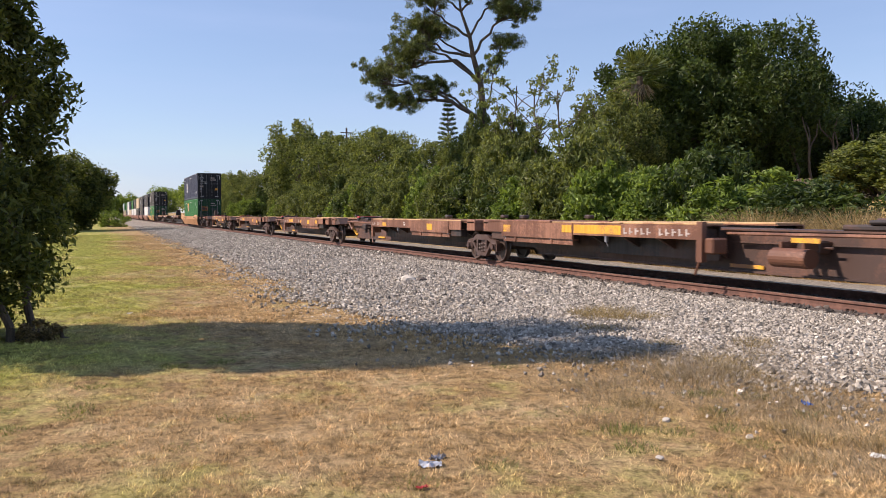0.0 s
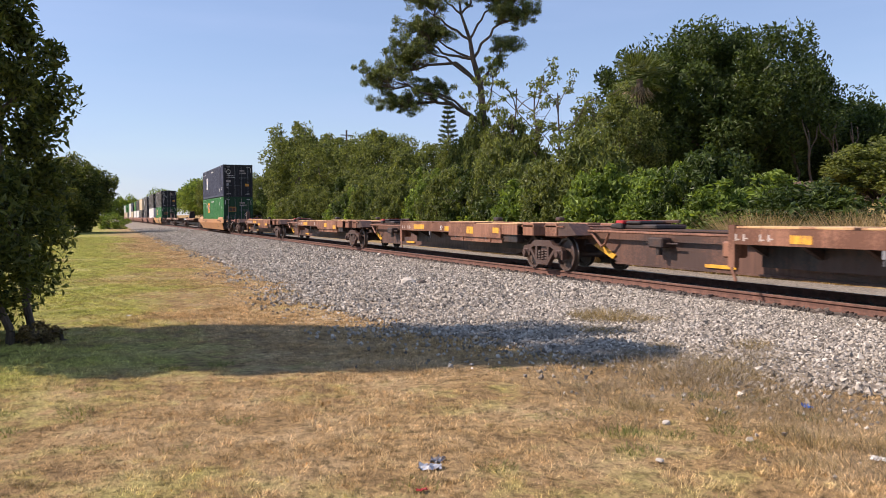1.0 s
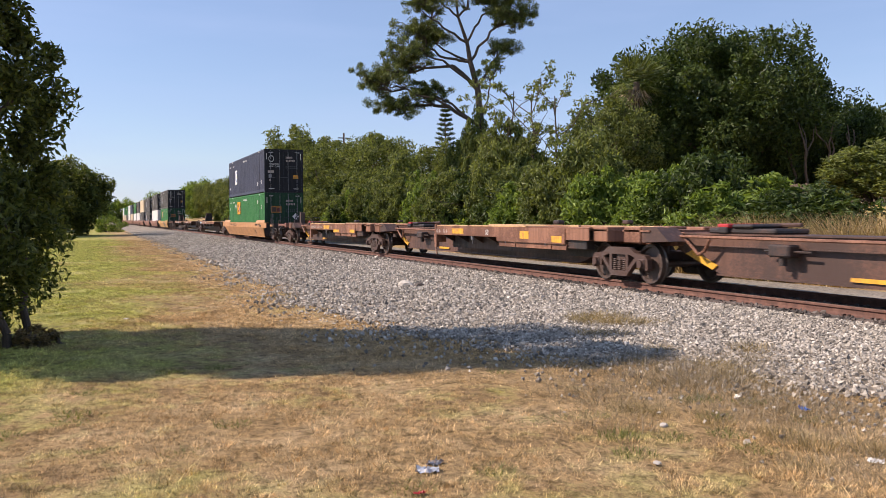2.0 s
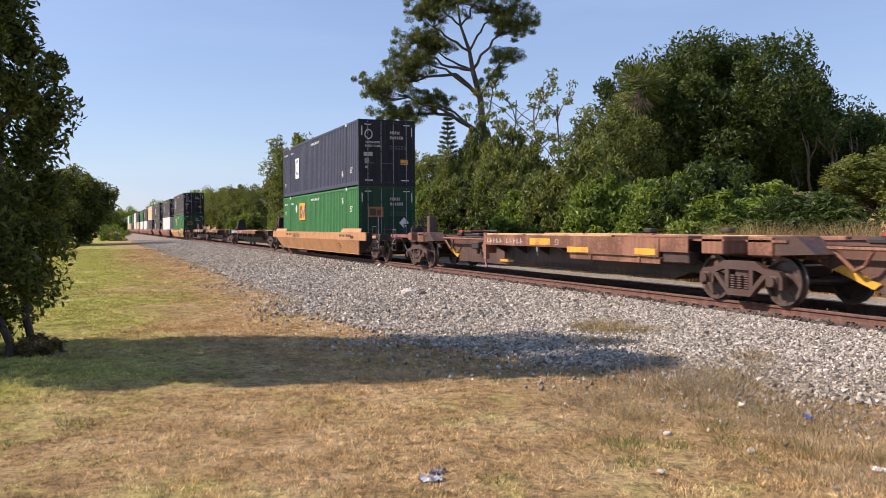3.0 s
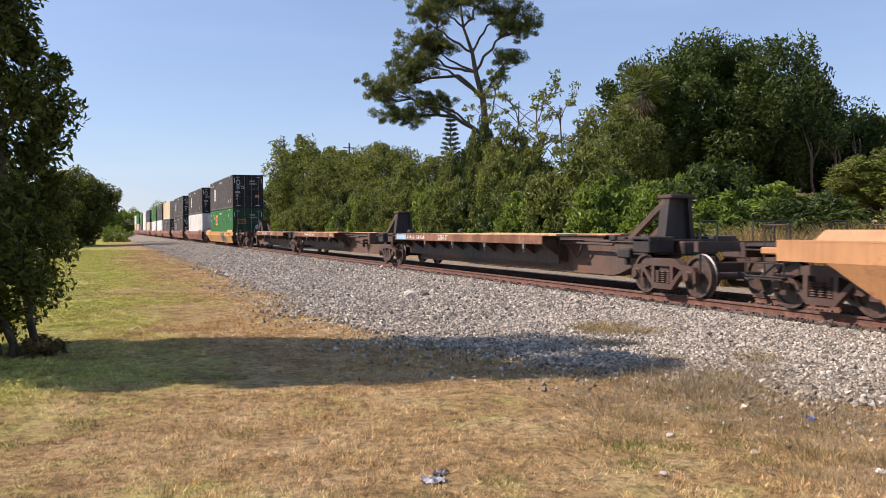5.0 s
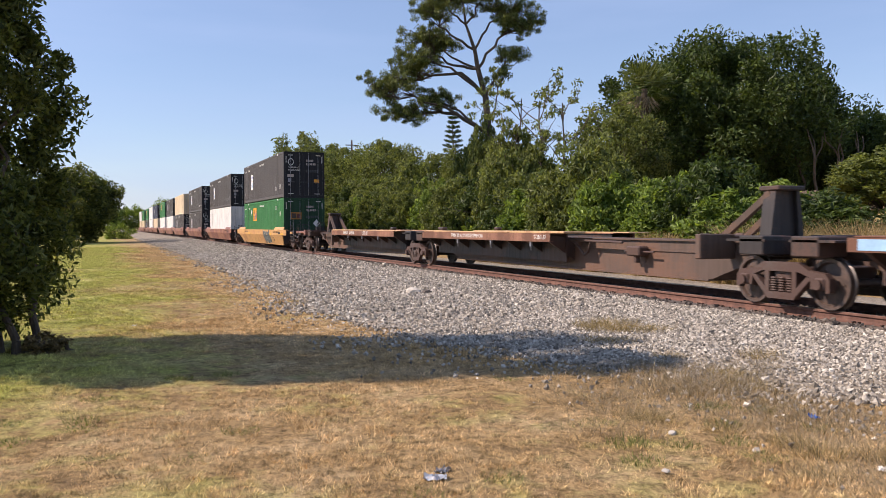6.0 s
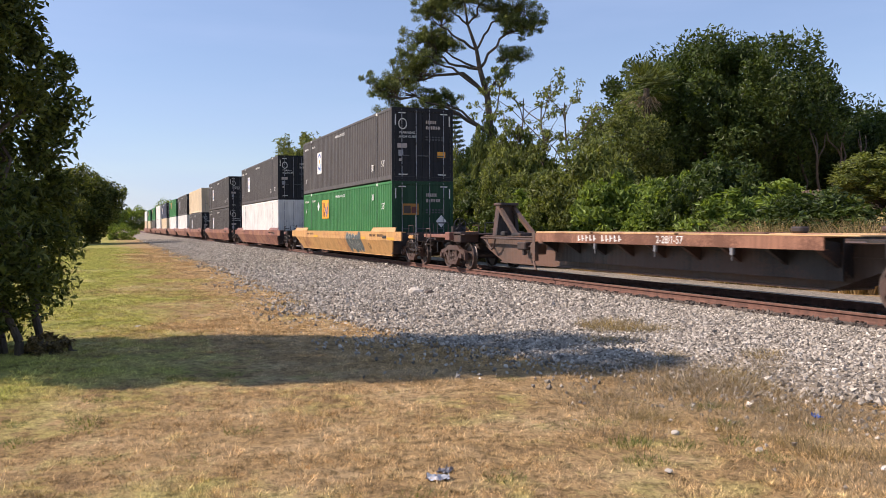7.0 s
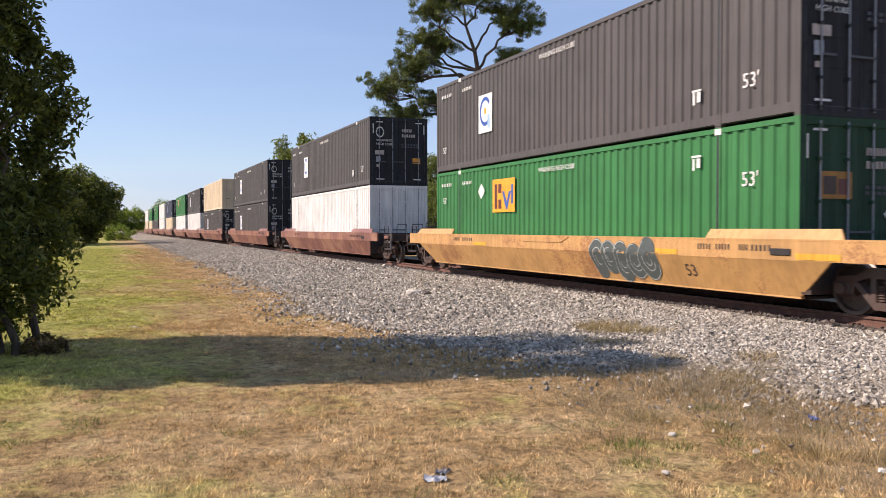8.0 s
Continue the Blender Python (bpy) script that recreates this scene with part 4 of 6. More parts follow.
lump("rock", "pale broken limestone block lying on the crushed stone", -19.4, 6.9, (0.20, 0.15, 0.11), M_ROCK, 1, "rock")
lump("rock", "dark rock beside the pale block on the stone", -19.0, 7.1, (0.13, 0.11, 0.09), M_OILY, 2, "rock")
lump("rock", "small pale stone lying in the dry grass", -5.77, 4.3, (0.042, 0.032, 0.022), M_ROCK, 3, "rock")
lump("rock", "small pale stone lying in the dry grass", -4.9, 3.6, (0.028, 0.03, 0.015), M_ROCK, 4, "rock")


def litter(name, label, x, y, size, material, seed, category="litter"):
    """A crumpled scrap of sheet."""
    rng = np.random.default_rng(seed)
    bm = bmesh.new()
    bmesh.ops.create_grid(bm, x_segments=7, y_segments=5, size=1)
    for v in bm.verts:
        v.co = Vector((v.co.x * size + rng.normal() * size * 0.12, v.co.y * size * 0.6 + rng.normal() * size * 0.12, 0.02 + abs(rng.normal()) * size * 0.28))
    ob = tagged(finish(name, bm, material), label, category)
    ob.matrix_basis = pose(x, y, 0.0, 0, 0, seed * 50)


litter("foil_scrap", "crumpled silvery foil scrap in the dry grass", -5.27, 2.03, 0.075, M_LITTER, 5)
litter("foil_scrap", "crumpled silvery foil scrap in the dry grass", -5.42, 2.14, 0.06, M_GALV, 6)
litter("plastic_scrap", "bright blue plastic scrap among dry weeds", -5.74, 5.78, 0.055, M_BLUELITTER, 7)
litter("paper_scrap", "small white paper scrap lying on the grass", -4.3, 4.98, 0.05, M_MARKW, 8)
litter("plastic_scrap", "small red plastic scrap in the dry grass", -4.86, 1.82, 0.035, M_RED, 9)
litter("paper_scrap", "small white paper scrap lying on the grass", -15.4, 0.46, 0.05, M_MARKW, 10)

# board fence behind the shrubs
fence = empty("fence", "weathered grey board fence at the top of the bank", "fence")
for k in range(60):
    part("board", bx(bmesh.new(), k * 0.2, k * 0.2 + 0.17, -0.012, 0.012, 0.05, 1.2 + 0.03 * (k % 3)), M_BARK, fence)
for z in (0.3, 0.95):
    part("fence_rail", bx(bmesh.new(), -0.1, 12.1, 0.014, 0.06, z, z + 0.09), M_BARK, fence)
for k in range(6):
    part("fence_post", bx(bmesh.new(), k * 2.4, k * 2.4 + 0.1, 0.062, 0.15, -0.2, 1.25), M_BARK, fence)
fence.matrix_basis = pose(-37.5, 36.5, 2.45, 0, 0, 4)

# utility pole in the thicket
pole = empty("utility_pole", "slim grey utility pole rising from the thicket", "pole")
bm = bmesh.new()
rod(bm, (0, 0, -0.2), (0, 0, 10.9), 0.15, 10, 0.11)
part("pole_shaft", bm, M_TIE, pole)
part("crossarm", bx(bmesh.new(), -0.06, 0.06, -0.8, 0.8, 10.2, 10.32), M_TIE, pole)
on_ground(pole, -108.0, 30.0)


# ---------------------------------------------------------------- the train
def near_text(x, y, z):
    """Pose of words on a side that faces -y."""
    return pose(x, y, z, 90, 0, 0)


def end_text(x, y, z):
    """Pose of words on an end that faces +x."""
    return pose(x, y, z, 90, 0, 90)


def wheel_profile():
    return [(0.07, -0.07), (0.12, -0.07), (0.13, -0.03), (0.34, -0.012), (0.36, -0.068), (0.42, -0.068), (0.424, 0.03), (0.452, 0.045), (0.452, 0.066), (0.36, 0.07), (0.33, 0.02), (0.13, 0.03), (0.07, 0.06)]


def build_truck(parent, x):
    """A two-axle truck: bolster with side frames, springs and wheelsets under it."""
    bm = bmesh.new()
    bx(bm, -0.17, 0.17, -1.0, 1.0, 0.42, 0.66, 0.02)
    rod(bm, (0, 0, 0.6), (0, 0, 0.78), 0.24, 14)
    for s in (-1, 1):
        bx(bm, -0.72, 0.72, s * 0.45 - 0.03, s * 0.45 + 0.03, 0.30, 0.36)
        bx(bm, s * 0.40 - 0.05, s * 0.40 + 0.05, -0.85, 0.85, 0.32, 0.44)
    truck = part("truck", bm, M_TRUCK, parent, "grimy two-axle truck with cast side frames")
    truck.matrix_basis = pose(x, 0, 0)
    for s in (-1, 1):
        y0, y1 = (s * 1.0 - 0.06, s * 1.0 + 0.06)
        bm = bmesh.new()
        # top member, lower member, columns and pedestal ends
        prism(bm, [(-1.06, 0.50), (-0.98, 0.60), (-0.62, 0.64), (-0.40, 0.76), (0.40, 0.76), (0.62, 0.64), (0.98, 0.60), (1.06, 0.50), (0.66, 0.52), (0.42, 0.60), (-0.42, 0.60), (-0.66, 0.52)], y0, y1)
        prism(bm, [(-0.70, 0.52), (-0.36, 0.20), (-0.30, 0.13), (0.30, 0.13), (0.36, 0.20), (0.70, 0.52), (0.58, 0.53), (0.28, 0.25), (-0.28, 0.25), (-0.58, 0.53)], y0, y1)
        for c in (-1, 1):
            prism(bm, [(c * 0.36, 0.22), (c * 0.36, 0.62), (c * 0.26, 0.62), (c * 0.26, 0.22)], y0, y1)
            prism(bm, [(c * 1.06, 0.52), (c * 1.07, 0.30), (c * 0.99, 0.28), (c * 0.98, 0.50)], y0, y1)
            prism(bm, [(c * 0.74, 0.52), (c * 0.75, 0.34), (c * 0.68, 0.34), (c * 0.66, 0.52)], y0, y1)
        part("side_frame", bm, M_TRUCK, truck)
        for c in (-1, 1):
            bm = bmesh.new()
            bx(bm, c * 0.865 - 0.11, c * 0.865 + 0.11, s * 1.0 - 0.09, s * 1.0 + 0.09, 0.33, 0.53, 0.025)
            rod(bm, (c * 0.865, s * 1.08, 0.42), (c * 0.865, s * 1.14, 0.42), 0.085, 12)
            part("journal_box", bm, M_TRUCK, truck, "rust-brown bearing cap")
        for c in (-0.18, 0.0, 0.18):
            bm = bmesh.new()
            rings = []
            for k in range(13):
                r = 0.078 if k % 2 else 0.056
                rings.append([bm.verts.new((c + r * math.cos(j * 0.785), s * 1.0 + r * math.sin(j * 0.785), 0.25 + k * 0.021)) for j in range(8)])
            for p, q in zip(rings, rings[1:]):
                for j in range(8):
                    bm.faces.new((p[j], p[(j + 1) % 8], q[(j + 1) % 8], q[j]))
            part("coil_spring", bm, M_TRUCK, truck)
    for c in (-0.865, 0.865):
        bm = bmesh.new()
        for s in (-1, 1):
            lathe(bm, [(r, -s * o) for r, o in wheel_profile()], s * 0.78)
        rod(bm, (0, -0.95, 0), (0, 0.95, 0), 0.075, 12)
        for k in range(3):
            # casting marks on the wheel plates
            a = k * 2.1
            for s in (-1, 1):
                bx(bm, math.cos(a) * 0.24 - 0.03, math.cos(a) * 0.24 + 0.03, s * 0.80 - 0.012, s * 0.80 + 0.012, math.sin(a) * 0.24 - 0.02, math.sin(a) * 0.24 + 0.02)
        ws = part("wheelset", bm, M_WHEEL, truck, "steel wheelset with bright worn treads")
        ws.matrix_basis = pose(c, 0, 0.452 - 0.03)
        WHEELSETS.append(ws)
    return truck


WHEELSETS = []
CARS = []       # (thing, place along the line at 5 s, height above the rails)
L2 = 8.075      # half a container's length
W2 = 1.295
HC = 2.896


def corrugated(x0, x1, y, z0, z1, s, pitch=0.279, depth=0.036):
    """A pressed steel side: trapezoid folds that run upright."""
    bm = bmesh.new()
    n = max(2, int(round((x1 - x0) / pitch)))
    p = (x1 - x0) / n
    line = []
    for k in range(n):
        a = x0 + k * p
        line += [(a, 0), (a + 0.36 * p, 0), (a + 0.50 * p, depth), (a + 0.86 * p, depth)]
    line.append((x1, 0))
    lo = [bm.verts.new((a, y - s * d, z0)) for a, d in line]
    hi = [bm.verts.new((a, y - s * d, z1)) for a, d in line]
    for k in range(len(line) - 1):
        bm.faces.new((lo[k], lo[k + 1], hi[k + 1], hi[k]))
    return bm


def plate(x0, x1, z0, z1, y, thick=0.004):
    return bx(bmesh.new(), x0, x1, y - thick, y, z0, z1)


def end_plate(y0, y1, z0, z1, x, thick=0.004):
    return bx(bmesh.new(), x, x + thick, y0, y1, z0, z1)


def container(label, paint, style, cat="container"):
    """A 53-foot box: corrugated sides with posts at the forty-foot places, frame, roof, doors with lock bars, markings."""
    c = empty("freight_container", label, cat, "containers on the train")
    # green and emblem door ends: darker than the sides, end shade in the colour
    door_colour = {"green": M_SHADEDGREENDOOR, "emblem": M_SHADEDDOOR}.get(style, paint)
    for s in (-1, 1):
        for a, b in ((-L2 + 0.10, -6.17), (-6.02, 6.02), (6.17, L2 - 0.12)):
            part("side_panel", corrugated(a, b, s * (W2 - 0.012), 0.20, HC - 0.09, s), paint, c)
    bm = bmesh.new()
    for s in (-1, 1):
        y0, y1 = sorted((s * W2, s * (W2 - 0.09)))
        bx(bm, -L2, L2, y0, y1, HC - 0.10, HC - 0.01)
        prism_y = s * W2
        bx(bm, -L2, L2, min(prism_y, prism_y - s * 0.10), max(prism_y, prism_y - s * 0.10), 0.065, 0.235)
        for x in (-L2 + 0.05, -6.095, 6.095, L2 - 0.06):
            w = 0.075 if abs(x) < 7 else (0.06 if x > 0 else 0.05)
            bx(bm, x - w, x + w, min(s * (W2 + 0.004), s * (W2 - 0.12)), max(s * (W2 + 0.004), s * (W2 - 0.12)), 0.0, HC)
    for x in (-L2 + 0.06, L2 - 0.06):
        bx(bm, x - 0.055, x + 0.055, -W2 + 0.1, W2 - 0.1, 0.02, 0.17)
        bx(bm, x - 0.055, x + 0.055, -W2 + 0.1, W2 - 0.1, HC - 0.14, HC - 0.01)
    part("frame", bm, paint, c)
    part("door_frame", bx(bmesh.new(), L2 - 0.004, L2 + 0.004, -W2, W2, 0.0, 0.16), door_colour, c)
    part("door_header", bx(bmesh.new(), L2 - 0.004, L2 + 0.004, -W2, W2, HC - 0.14, HC - 0.005), door_colour, c)
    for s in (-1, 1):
        part("corner_post", bx(bmesh.new(), L2 - 0.004, L2 + 0.005, *sorted((s * W2, s * (W2 - 0.11))), 0.16, HC - 0.14), door_colour, c)
        for x in (-6.095, 6.095):
            part("post_seam", bx(bmesh.new(), x - 0.03, x + 0.03, *sorted((s * (W2 + 0.0055), s * (W2 - 0.02))), 0.24, HC - 0.11), M_BLACK, c)
    bm = bmesh.new()
    bx(bm, -L2 + 0.02, L2 - 0.02, -W2 + 0.02, W2 - 0.02, HC - 0.03, HC - 0.006)
    part("roof", bm, paint, c)
    bm = bmesh.new()
    bx(bm, -L2 + 0.02, L2 - 0.02, -W2 + 0.03, W2 - 0.03, 0.05, 0.12)
    part("floor_pan", bm, M_DARK, c)
    part("front_wall", bx(bmesh.new(), -L2 + 0.01, -L2 + 0.05, -W2 + 0.1, W2 - 0.1, 0.17, HC - 0.14), paint, c)
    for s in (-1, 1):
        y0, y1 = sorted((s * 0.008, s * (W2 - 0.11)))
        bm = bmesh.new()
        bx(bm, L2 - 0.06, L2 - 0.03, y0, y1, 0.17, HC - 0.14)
        door = part("door", bm, door_colour, c)
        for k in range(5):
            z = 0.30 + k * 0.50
            part("door_panel", bx(bmesh.new(), L2 - 0.032, L2 - 0.024, y0 + 0.06, y1 - 0.06, z, z + 0.44, 0.004), door_colour, door)
        for y in (s * 0.28, s * 0.88):
            bm = bmesh.new()
            rod(bm, (L2 + 0.02, y, 0.10), (L2 + 0.02, y, HC - 0.08), 0.016, 8)
            part("lock_bar", bm, M_GALV, door, "thin galvanised lock bar")
            for z in (0.14, 0.62, 1.5, 2.2, HC - 0.16):
                part("bar_bracket", bx(bmesh.new(), L2 - 0.02, L2 + 0.035, y - 0.05, y + 0.05, z - 0.03, z + 0.03), door_colour, door)
            bm = bmesh.new()
            bx(bm, L2 + 0.02, L2 + 0.045, min(y, y - s * 0.30), max(y, y - s * 0.30), 0.98, 1.02)
            part("door_handle", bm, M_BAR, door)
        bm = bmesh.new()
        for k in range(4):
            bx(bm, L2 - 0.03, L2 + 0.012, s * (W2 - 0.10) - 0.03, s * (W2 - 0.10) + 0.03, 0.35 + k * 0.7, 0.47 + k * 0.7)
        part("hinge_strip", bm, door_colour, door)
    ys = -W2 - 0.006
    # fittings
    for x in (-6.095, 6.095):
        for z in (0.02, HC - 0.14):
            part("corner_casting", bx(bmesh.new(), x - 0.09, x + 0.09, -W2 - 0.012, -W2 + 0.05, z, z + 0.12, 0.01), M_MARKW if z > 1 else M_BLUE if style == "green" else paint, c)
    if style == "plain":
        return c
    w = M_MARKW
    lettering("length_mark", "53'", 0.26, near_text(6.72, ys, 1.80 if style == "green" else 0.62), w, c)
    lettering("length_mark", "53'", 0.20, near_text(-7.5, ys, 1.86 if style == "green" else 0.62), w, c)
    lettering("warning_line", "WARNING HIGH CUBE", 0.125, near_text(-0.83, ys, 2.50), w, c)
    for x, z, l in ((-7.6, 2.42, 0.9), (-5.85, 2.42, 0.75)):
        bm = bmesh.new()
        for k in range(6):
            bx(bm, x + k * l / 6, x + k * l / 6 + l / 14, ys - 0.004, ys, z, z + 0.10)
        tagged(part("id_code", bm, w, c, "row of small white characters"), kind="stuff")
    bm = bmesh.new()
    bx(bm, 5.35, 5.62, ys - 0.004, ys, 2.40 if style == "green" else 0.74, 2.44 if style == "green" else 0.78)
    bx(bm, 5.38, 5.44, ys - 0.004, ys, 2.16 if style == "green" else 0.50, 2.38 if style == "green" else 0.73)
    bx(bm, 5.50, 5.60, ys - 0.004, ys, 2.20 if style == "green" else 0.54, 2.38 if style == "green" else 0.73)
    part("small_mark", bm, w, c)
    for k, (y, z, ww, hh) in enumerate(((0.14, 2.28, 0.46, 0.13), (0.14, 2.06, 0.62, 0.13), (0.12, 1.72, 0.8, 0.06), (0.12, 1.62, 0.8, 0.06))):
        bm = bmesh.new()
        for j in range(6):
            bx(bm, L2 + 0.0, L2 + 0.004, y + j * ww / 6, y + j * ww / 6 + ww / 9, z, z + hh)
        tagged(part("id_code", bm, M_FADED if k < 2 else M_BAR, c, "row of small pale characters"), kind="stuff")
    for y0, y1, z0, z1 in ((-1.02, -0.72, HC - 0.24, HC - 0.20), (0.75, 1.05, HC - 0.24, HC - 0.20), (1.12, 1.16, 2.2, 2.6), (-1.16, -1.12, 2.2, 2.6), (-1.0, -0.65, 0.24, 0.28), (0.65, 1.0, 0.24, 0.28)):
        part("reflector", end_plate(y0, y1, z0, z1, L2 + 0.0), w, c)
    if style == "green":
        part("logo_panel", plate(-3.63, -2.20, 1.52, 2.46, ys), M_ORANGE, c, "orange square sticker")
        bm = bmesh.new()
        bx(bm, -3.48, -3.32, ys - 0.008, ys - 0.004, 1.62, 2.32)
        for z in (1.62, 2.06):
            bx(bm, -3.24, -3.04, ys - 0.008, ys - 0.004, z, z + 0.26)
        part("logo_mark", bm, M_MAROON, c)
        bm = bmesh.new()
        prism(bm, [(-2.98, 2.10), (-2.86, 2.10), (-2.70, 1.80), (-2.54, 2.10), (-2.42, 2.10), (-2.66, 1.60), (-2.74, 1.60)], ys - 0.009, ys - 0.005)
        bx(bm, -2.42, -2.30, ys - 0.008, ys - 0.004, 1.75, 2.28)
        part("logo_mark", bm, M_BLUE, c)
        bm = bmesh.new()
        prism(bm, [(-4.66, 2.16), (-4.42, 1.93), (-4.18, 2.16), (-4.42, 2.39)], ys - 0.004, ys)
        part("placard", bm, w, c, "white diamond placard")
        # door sticker in the darker orange, its shade painted in
        part("logo_panel", end_plate(-0.86, -0.18, 1.55, 2.0, L2 + 0.0), M_SHADEDORANGE, c, "dull orange sticker")
        part("logo_mark", end_plate(-0.80, -0.52, 1.62, 1.92, L2 + 0.005), M_MARKK, c)
        part("logo_mark", end_plate(-0.48, -0.26, 1.62, 1.88, L2 + 0.005), M_MAROON, c)
        bm = bmesh.new()
        o = [(0.55, 1.30), (0.78, 1.05), (1.0, 1.30), (0.78, 1.55)]
        a = [bm.verts.new((L2 + 0.004, y, z)) for y, z in o]
        b = [bm.verts.new((L2 + 0.0, y, z)) for y, z in o]
        bm.faces.new(a)
        bm.faces.new(b[::-1])
        for k in range(4):
            bm.faces.new((a[k], a[(k + 1) % 4], b[(k + 1) % 4], b[k]))
        part("placard", bm, w, c, "white diamond placard")
        lettering("length_mark", "53'", 0.2, end_text(L2 + 0.004, -1.05, 0.62), w, c)
    else:
        part("logo_panel", plate(-4.62, -3.68, 0.98, 2.10, ys), w, c, "white sticker with a curved emblem")
        bm = bmesh.new()
        for k in range(26):
            quad = []
            for a, r in ((0.6 + k * 0.19, 0.29), (0.79 + k * 0.19, 0.29), (0.79 + k * 0.19, 0.39), (0.6 + k * 0.19, 0.39)):
                quad.append(bm.verts.new((-4.15 + r * math.cos(a), ys - 0.006, 1.60 + r * 1.1 * math.sin(a))))
            bm.faces.new(quad)
        part("emblem", bm, M_BLUE, c)
        part("emblem", plate(-4.22, -4.08, 1.52, 1.70, ys - 0.004), M_ORANGE, c)
        part("emblem", plate(-3.98, -3.84, 1.1, 1.5, ys - 0.005), M_PALEBLUE, c)
        bm = bmesh.new()
        for k in range(20):
            a = k * 0.314
            bx(bm, L2 + 0.0, L2 + 0.004, -0.84 + 0.16 * math.cos(a) - 0.022, -0.84 + 0.16 * math.cos(a) + 0.022, 2.25 + 0.20 * math.sin(a) - 0.025, 2.25 + 0.20 * math.sin(a) + 0.025)
        part("emblem", bm, w, c)
        lettering("warning_line", "WARNING", 0.10, end_text(L2 + 0.004, -1.0, 1.86), w, c)
        lettering("warning_line", "HIGH CUBE", 0.10, end_text(L2 + 0.004, -1.0, 1.70), w, c)
        part("data_plate", end_plate(-1.06, -0.66, 1.30, 1.48, L2), M_FADED, c, "pale data plate")
        part("data_plate", end_plate(-1.02, -0.82, 0.98, 1.22, L2), M_GALV, c)
        part("data_plate", end_plate(-1.0, -0.88, 0.78, 0.88, L2), M_FADED, c)
        part("logo_panel", end_plate(0.62, 0.96, 0.95, 1.18, L2 + 0.0), M_ORANGE, c, "orange sticker")
    return c


def handwheel(parent, x, y, z):
    bm = bmesh.new()
    n = 16
    for k in range(n):
        a, b = 2 * math.pi * k / n, 2 * math.pi * (k + 1) / n
        rod(bm, (x, y + 0.24 * math.cos(a), z + 0.24 * math.sin(a)), (x, y + 0.24 * math.cos(b), z + 0.24 * math.sin(b)), 0.018, 6)
    for k in range(4):
        a = k * math.pi / 4
        rod(bm, (x, y - 0.24 * math.cos(a), z - 0.24 * math.sin(a)), (x, y + 0.24 * math.cos(a), z + 0.24 * math.sin(a)), 0.012, 5)
    rod(bm, (x - 0.15, y, z), (x + 0.03, y, z), 0.03, 8)
    part("brake_wheel", bm, M_BLACK, parent)


